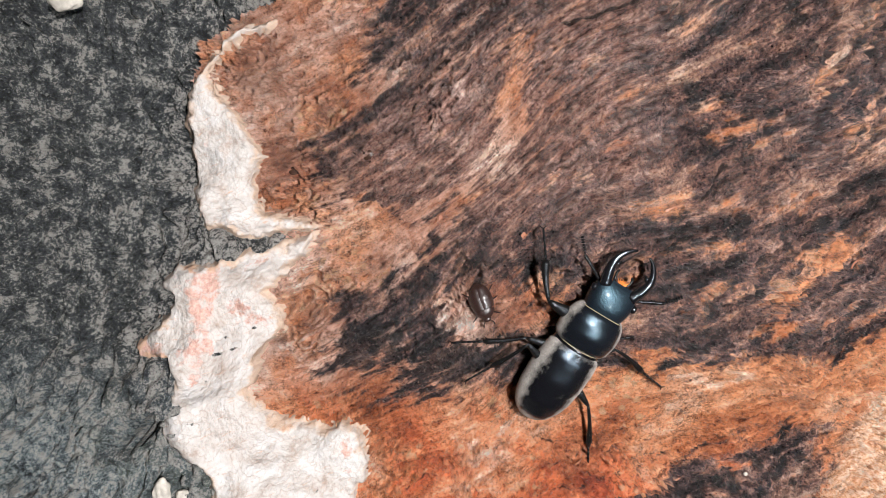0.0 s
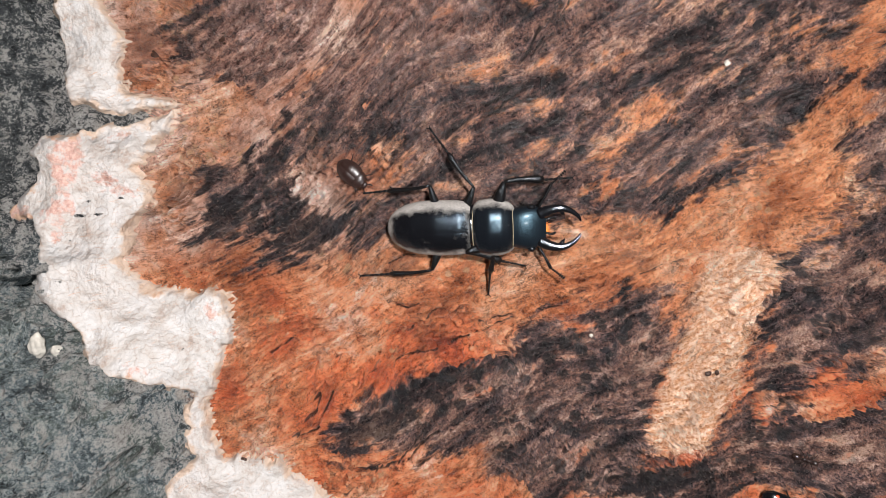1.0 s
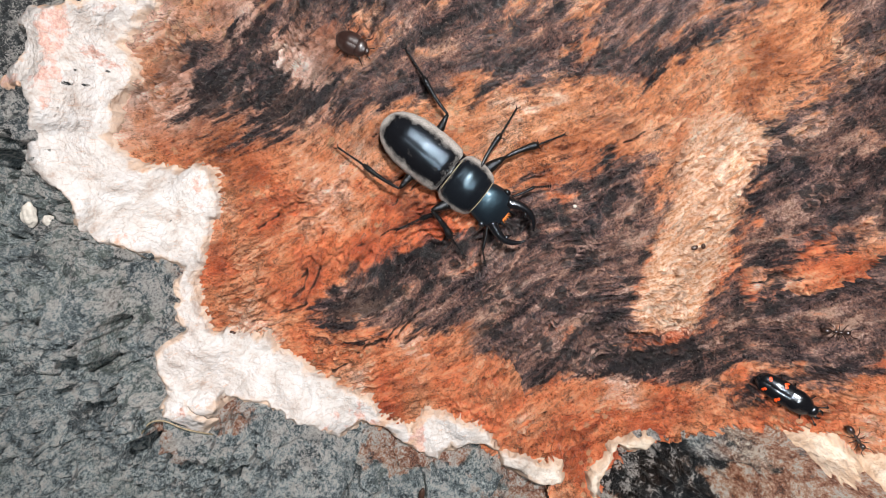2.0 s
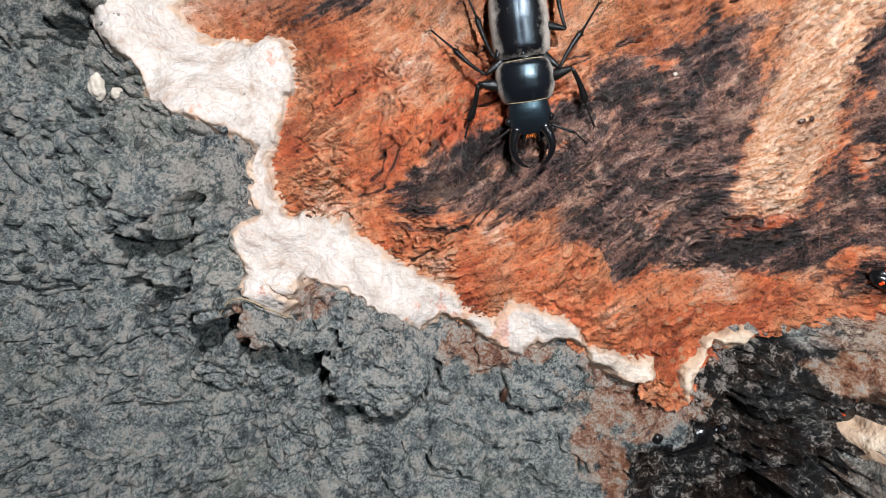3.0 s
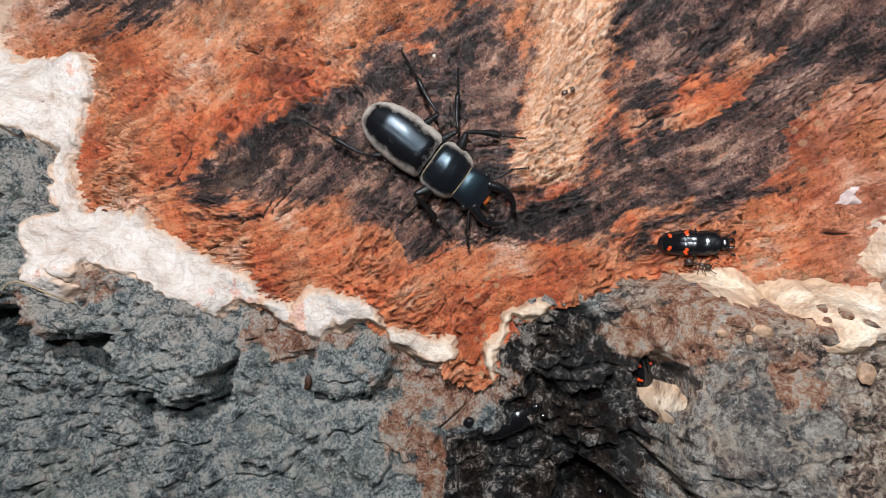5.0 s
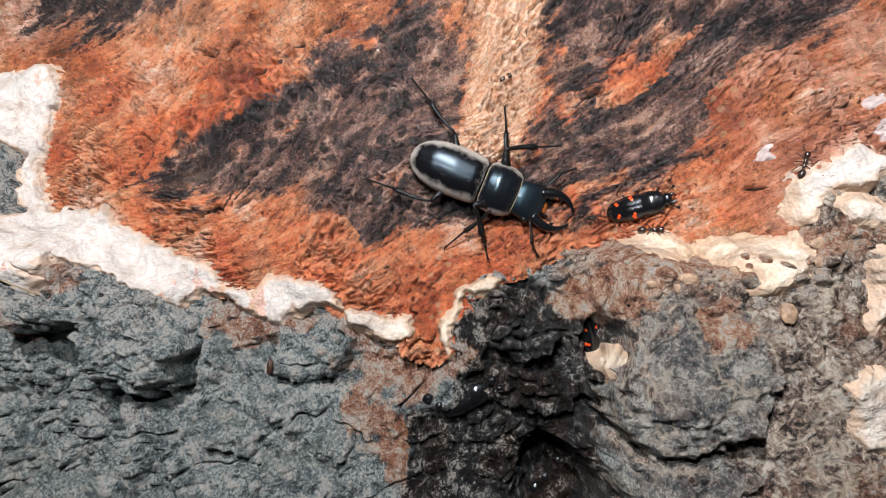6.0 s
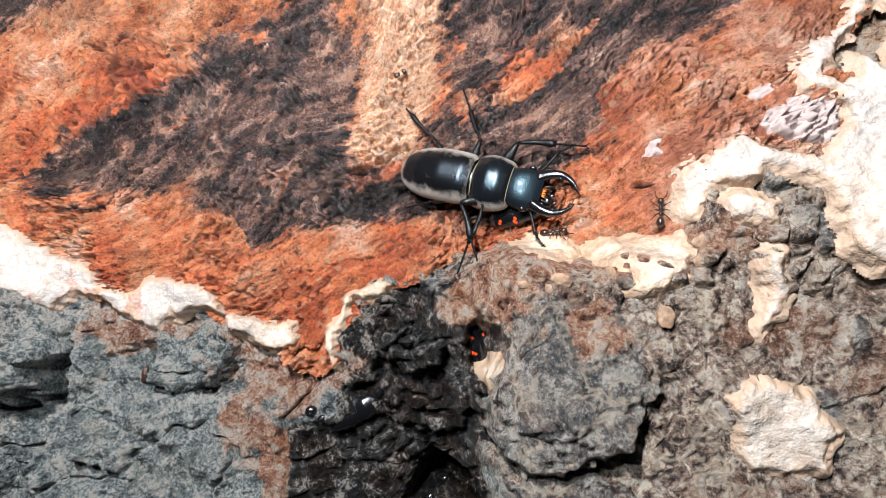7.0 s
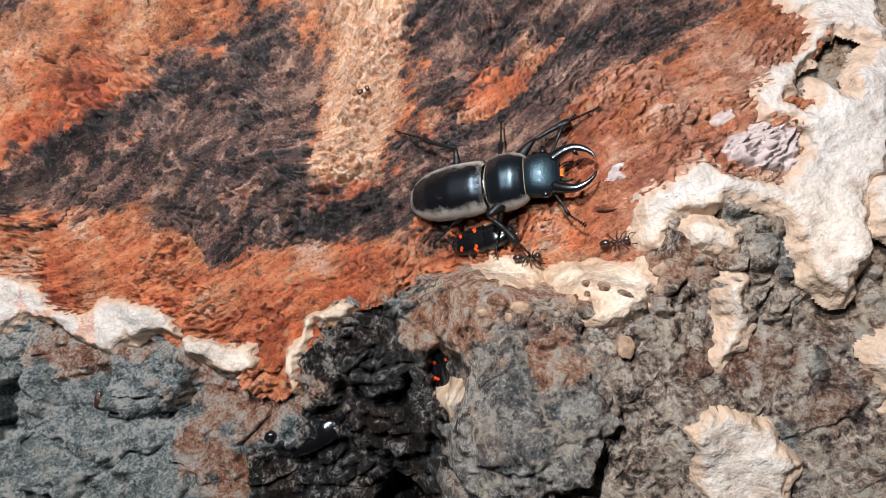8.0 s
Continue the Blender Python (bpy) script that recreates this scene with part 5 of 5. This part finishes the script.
def brown_beetle():
    root = tagged(new("small_beetle"), "small glossy dark brown oval beetle on the wood", "beetle")
    wide = [(-4.7, 0.2), (-4.4, 1.0), (-3.4, 2.1), (-1.5, 2.8), (0.5, 2.8), (1.6, 2.5)]
    rise = [(-4.7, 0.2), (-3.5, 1.3), (-1, 2.0), (1.6, 1.6)]
    for side in (1, -1):
        part("wing_case", dome(wide, 0.9, rise, -4.7, 1.6, 0, side, 18, 10, 0.5, 0.12, 0, lambda x, t: 0.35, 0.5), BROWN_SHELL, root)
    plate, crown = [(1.7, 2.4), (2.6, 2.3), (3.5, 1.6), (3.8, 1.1)], [(1.7, 1.5), (2.6, 1.5), (3.8, 0.9)]
    part("pronotum", merged(*[dome(plate, 0.9, crown, 1.7, 3.8, 0, side, 10, 8, 0.5, 0, 0, lambda x, t: 0.3, 0.5) for side in (1, -1)]), BROWN_SHELL, root)
    part("head", mm(ball(4.1, 0, 1.1, 0.7, 1.0, 0.6)), BROWN_SHELL, root)
    part("body", mm(ball(-0.3, 0, 0.9, 4.0, 2.4, 0.6)), BROWN_SHELL, root)
    for side in (1, -1):
        part("antenna", mm(tube(bent([(4.4, side * 0.6, 1.0), (5.2, side * 1.2, 1.2), (5.8, side * 1.3, 1.0)], 4), [0.1, 0.1, 0.12, 0.2, 0.1], 5)), LEG, root)
    small_legs(root, ((2.6, 1.5, 1.4), (0.2, 2.0, -0.4), (-1.6, 1.8, -1.6)), 0.22, BROWN_SHELL, 2.0, 0.7)
    return root


def marked_beetle(label, marks=True):
    root = tagged(new("sap_beetle"), label, "beetle", "red-marked sap beetles")
    wide = [(-8.6, 0.3), (-8.2, 1.4), (-6.8, 2.5), (-4, 3.1), (-1, 3.3), (0.6, 3.1)]
    rise = [(-8.6, 0.2), (-7, 1.2), (-3, 1.9), (0.6, 1.7)]
    for side in (1, -1):
        case = part("wing_case", dome(wide, 1.2, rise, -8.6, 0.6, 0, side, 24, 10, 0.5, 0.12, 0, None, 0.6), GLOSS, root)
        for spots in (((-1.5, 0.40), (-1.9, 0.55), (-1.6, 0.68)), ((-5.4, 0.34), (-5.7, 0.48))) if marks else ():
            part("red_mark", merged(*[mark(wide, 1.2, rise, x, side * y, 0.42, 0.11) for x, y in spots]), SCARLET, case, "scarlet wing mark")
    plate, crown = [(0.7, 3.0), (2.5, 3.2), (4.8, 2.7), (5.8, 1.9)], [(0.7, 1.6), (3, 1.8), (5.8, 1.0)]
    part("pronotum", merged(*[dome(plate, 1.2, crown, 0.7, 5.8, 0, side, 14, 8, 0.5, 0, 0, None, 0.6) for side in (1, -1)]), GLOSS, root)
    head = part("head", mm(ball(6.6, 0, 1.5, 1.3, 1.7, 0.9)), GLOSS, root)
    part("body", mm(ball(-0.5, 0, 1.2, 7.0, 2.8, 0.8)), GLOSS, root)
    for side in (1, -1):
        part("jaw", mm(tube(bent([(7.4, side * 0.9, 1.4), (8.4, side * 1.0, 1.4), (8.9, side * 0.3, 1.3)], 5), [0.4, 0.4, 0.35, 0.3, 0.2, 0.08], 6)), GLOSS, head)
        part("antenna", mm(tube(bent([(6.9, side * 1.4, 1.5), (8.2, side * 2.4, 1.6), (9.0, side * 2.9, 1.3)], 5), [0.15, 0.14, 0.14, 0.2, 0.4, 0.2], 6)), LEG, head)
    small_legs(root, ((4.3, 2.0, 1.2), (0.3, 2.4, -0.4), (-2.6, 2.2, -1.4)), 0.30, LEG, 1.7, 0.9)
    return root


def ant():
    root = tagged(new("ant"), "tiny dark brown ant running over the wood", "ant", "ants")
    part("head", mm(ball(2.4, 0, 0.9, 0.8, 0.7, 0.55)), ANT_SHELL, root)
    part("thorax", mm(merged(ball(0.9, 0, 0.95, 0.9, 0.45, 0.45), ball(-0.2, 0, 0.9, 0.6, 0.4, 0.4), ball(-0.9, 0, 0.9, 0.25, 0.22, 0.35))), ANT_SHELL, root)
    part("abdomen", mm(ball(-2.1, 0, 0.95, 1.2, 0.85, 0.75)), ANT_SHELL, root)
    small_legs(root, ((1.2, 0.3, 1.4), (0.5, 0.3, 0.1), (-0.1, 0.3, -1.5)), 0.14, ANT_SHELL, 1.9, 0.8)
    for side in (1, -1):
        part("antenna", mm(tube(bent([(2.9, side * 0.3, 1.1), (3.5, side * 1.1, 1.4), (4.6, side * 1.2, 0.8)], 6), [0.1] * 7, 5)), ANT_SHELL, root)
    return root


def lump(name, label, category, u, v, h, size, turn, material, seed):
    """A small loose thing: an uneven rounded grain."""
    bm = bmesh.new()
    bm.verts.layers.float.new("dust")
    bmesh.ops.create_icosphere(bm, subdivisions=4, radius=1)
    for vert in bm.verts:
        n = noise.noise(vert.co * 1.6 + Vector((seed, 0, 0))) * 0.22 + noise.noise(vert.co * 5 + Vector((0, seed, 0))) * 0.05
        vert.co *= 1 + n
    bmesh.ops.scale(bm, vec=size, verts=bm.verts)
    ob = part(name, mm(bm), material, None)
    ob.matrix_basis = on_trunk(u, v, h, turn)
    return tagged(ob, label, category)


stag, stag_legs = stag_beetle()
brown = brown_beetle()
sap_out = marked_beetle("glossy black sap beetle with scarlet marks beside the bark")
sap_in = marked_beetle("black sap beetle with scarlet marks half hidden in a bark hollow")
sap_low = marked_beetle("shiny plain black sap beetle sunk in a dark bark crevice", False)
ants = [ant(), ant(), ant()]


def height_at(u, v, which="top"):
    p = Plan(np.array([[float(u)]]), np.array([[float(v)]]))
    if which == "wood":
        return float(p.wood[0, 0])
    top = float(max(p.wood[0, 0], p.bark[0, 0]))
    for d, (_, lift) in zip(p.lobe, LOBES):
        t = min(max((d[0, 0] + 0.8) / 7.0, 0), 1)
        if d[0, 0] > 0:
            top = max(top, float(p.bark[0, 0] + 0.7 * lift * math.sqrt(1 - (1 - t) ** 2) - 1))
    return top


lump("pebble", "smooth pale oval pebble lodged in grey bark", "pebble", -62.5, 45, height_at(-62.5, 45) + 0.8, (3.0, 1.9, 1.6), 95, STONE, 2.0)
lump("pebble", "small pale grain lodged in grey bark", "pebble", -58.5, 43.5, height_at(-58.5, 43.5) + 0.5, (1.5, 1.5, 1.1), 20, STONE, 5.0)
lump("pebble", "pale round grain lodged in bark by white crust", "pebble", -84, 152, height_at(-84, 152) + 0.8, (3.8, 2.2, 1.6), 10, STONE, 9.0)
lump("pupa_case", "tiny brown insect case stuck to grey bark", "insect case", 34.5, -37.2, height_at(34.5, -37.2) + 0.5, (2.3, 0.9, 0.8), 80, HUSK, 3.0)

for u, v, size, shade, label in (
    (5.2, -1.5, 1.0, HUSK, "dark bark crumb on white crust"), (-15.0, 12.5, 0.8, HUSK, "dark bark crumb on white crust"), (-13.0, 10.5, 0.6, HUSK, "tiny bark crumb on white crust"),
    (13.5, -12.5, 0.7, HUSK, "dark bark crumb on white crust"), (69.5, -13.0, 0.9, HUSK, "dark bark crumb on orange wood"), (102.0, 113.0, 0.7, STONE, "pale grit grain on stained wood"),
    (-36.0, 117.0, 1.0, HUSK, "dark crumb on torn orange wood"), (-18.5, 121.0, 1.6, HUSK, "dark crumb on stained wood"), (75.5, 46.0, 0.45, STONE, "pale grit grain on stained wood"),
    (-45.0, 78.0, 1.4, HUSK, "brown crumb on white crust"), (160.0, -35.0, 1.8, NUGGET, "tan rounded crumb on rough bark"), (108.5, 34.5, 0.7, HUSK, "dark speck on pale wood"), (110.5, 35.0, 0.6, HUSK, "dark speck on pale wood"),
):
    lump("crumb", label, "crumb", u, v, height_at(u, v) + (2.2 if "crust" in label else 0.3), (size * 1.25, size, size * 0.7), 40 * u, shade, u)
strand = [(-33.0, -9.0), (-30.0, -5.0), (-26.0, -4.0), (-21.0, -6.5), (-17.0, -10.5)]
rootlet = part("root_hair", tube(bent([world_point(u, v, height_at(u, v) + 2.2) for u, v in strand], 24), [0.00022] * 25, 6), FRINGE, None)
tagged(rootlet, "fine pale root hair lying over grey bark", "root hair")


def splinters(count):
    """Loose slivers that stand off the torn wood along its fibres."""
    rng = random.Random(8)
    meshes = []
    for k in range(7):
        length, width = rng.uniform(2.0, 5.5), rng.uniform(0.3, 0.7)
        lift, bow = rng.uniform(0.4, 1.6), rng.uniform(-0.6, 0.6)
        bm = bmesh.new()
        rows = []
        for i in range(8):
            f = i / 7
            w = width * (1 - f) ** 0.6 * (0.8 + 0.3 * math.sin(5 * f + k))
            y = bow * math.sin(math.pi * f)
            z = lift * f * f
            rows.append([bm.verts.new((length * f, y + w, z)), bm.verts.new((length * f, y, z + 0.22)), bm.verts.new((length * f, y - w, z)), bm.verts.new((length * f, y, z - 0.3))])
        for a, b in zip(rows, rows[1:]):
            for j in range(4):
                bm.faces.new((a[j], a[(j + 1) % 4], b[(j + 1) % 4], b[j]))
        mm(bm)
        mesh = bpy.data.meshes.new("splinter")
        bm.to_mesh(mesh)
        bm.free()
        mesh.materials.append(SPLINTER)
        meshes.append(mesh)
    u = np.array([[rng.uniform(-50, 148) for _ in range(count * 3)]])
    v = np.array([[rng.uniform(-32, 160) for _ in range(count * 3)]])
    plan = Plan(u, v)
    east, north = grain_of(u + 0.5, v)[1] - plan.n, grain_of(u, v + 0.5)[1] - plan.n
    made = 0
    for k in range(count * 3):
        if plan.wound[0, k] < 2.5 or made >= count:
            continue
        heading = math.degrees(math.atan2(-east[0, k], north[0, k])) + rng.uniform(-22, 22) + (180 if rng.random() < 0.4 else 0)
        ob = new("splinter", meshes[k % 7])
        ob.matrix_basis = on_trunk(u[0, k], v[0, k], plan.wood[0, k] - 0.05, heading, 0, rng.uniform(-20, 20))
        ob.parent = trunk
        made += 1


splinters(40)


def nuggets():
    """Cream crust nuggets on the bark lip, and beads of sap in the hollow."""
    rng = random.Random(5)
    for k in range(12):
        u, v = rng.uniform(133, 172), rng.uniform(-28, -17)
        r = rng.uniform(0.6, 1.5)
        ob = lump("crust_nugget", "", "", u, v, height_at(u, v) - 0.1 * r, (r * 1.5, r, r * 0.6), rng.uniform(0, 180), NUGGET, k * 1.7)
        ob.parent = trunk
    for u, v, r in ((77, -51, 1.6), (80, -53, 1.1), (95, -48, 1.3), (97, -50, 0.9), (103, -77, 1.5), (106, -74, 1.0), (110, -70, 0.8), (99, -72, 0.9), (133, -61, 0.6), (129, -30, 0.5), (116, -62, 0.7)):
        ob = lump("sap_bead", "", "", u, v, height_at(u, v) + 0.2 * r, (r, r * 0.85, r * 0.7), 30 * r, GLOSS, u)
        ob.parent = trunk


nuggets()


def motions():
    """All that moves on the trunk."""
    walk(stag, [(t, tilted(u, v, up, heading, 13)) for t, u, v, heading, up in STAG])
    for femur, shin, hip, a, b, rows, side, pair in stag_legs:
        thigh, lower = leg_rows(hip, a, b, rows, side, pair)
        walk(femur, thigh)
        walk(shin, lower)
    for thing, which, rows in (
        (brown, "wood", [(0, 8.4, 87.9, -69), (0.5, 11.4, 88.8, -50), (1, 14.3, 87.2, -41), (1.5, 17.1, 85.2, -45), (2, 19.2, 86.7, -27), (3.4, 22.0, 87.7, -20), (8, 24.6, 89.3, -10)]),
        (sap_out, "wood", [(0, 131.5, -1.2, -24), (1.5, 132.3, -3.1, -28), (2, 133.2, -4.6, -30), (2.2, 134.9, -5.8, -24), (4, 133.1, -7.0, -20), (4.5, 134.1, -8.1, -20),
                           (5, 136.5, -7.1, -5), (5.2, 137.1, -7.4, -2), (6.3, 139.2, -5.6, 8), (6.5, 137.9, -5.3, 10), (7, 136.7, -7.2, 8), (7.5, 136.3, -9.4, 6), (8, 136.4, -8.7, 5)]),
        (ants[0], "wood", [(0, 182.0, 6.0, 95), (5.2, 173.1, -1.7, 81), (6.3, 168.7, -5.5, 65), (6.5, 166.5, -7.7, 76), (7, 164.8, -13.4, 81), (7.5, 164.0, -13.9, 27), (8, 163.4, -13.8, 2)]),
        (ants[1], "wood", [(0, 123.0, 17.6, -20), (0.5, 127.6, 15.2, 0), (1, 134.8, 11.7, -14), (1.5, 139.0, 11.7, 0), (2, 144.0, 13.0, 0), (3.3, 152, 18, 30), (5, 190, 42, 40), (6.3, 214, 72, 50), (8, 222, 90, 70)]),
        (ants[2], "top", [(0, 166.0, 18.0, -80), (1.5, 157.0, 13.0, -75), (2, 146.9, -12.7, -60), (2.2, 145.5, -13.3, -45), (5, 136.0, -12.3, -20), (5.2, 136.7, -12.4, -16), (8, 145.2, -14.6, 0)]),
    ):
        walk(thing, [(t, tilted(u, v, 0.35, heading, 5, which)) for t, u, v, heading in rows])
    for thing, u, v, up, heading, nose in ((sap_in, 123.3, -40.5, 0.0, -78, 15), (sap_low, 88, -52.5, -3.0, 20, 0)):
        m = on_trunk(u, v, height_at(u, v) + up, heading, nose)
        walk(thing, [(0, m), (8, m)])


motions()
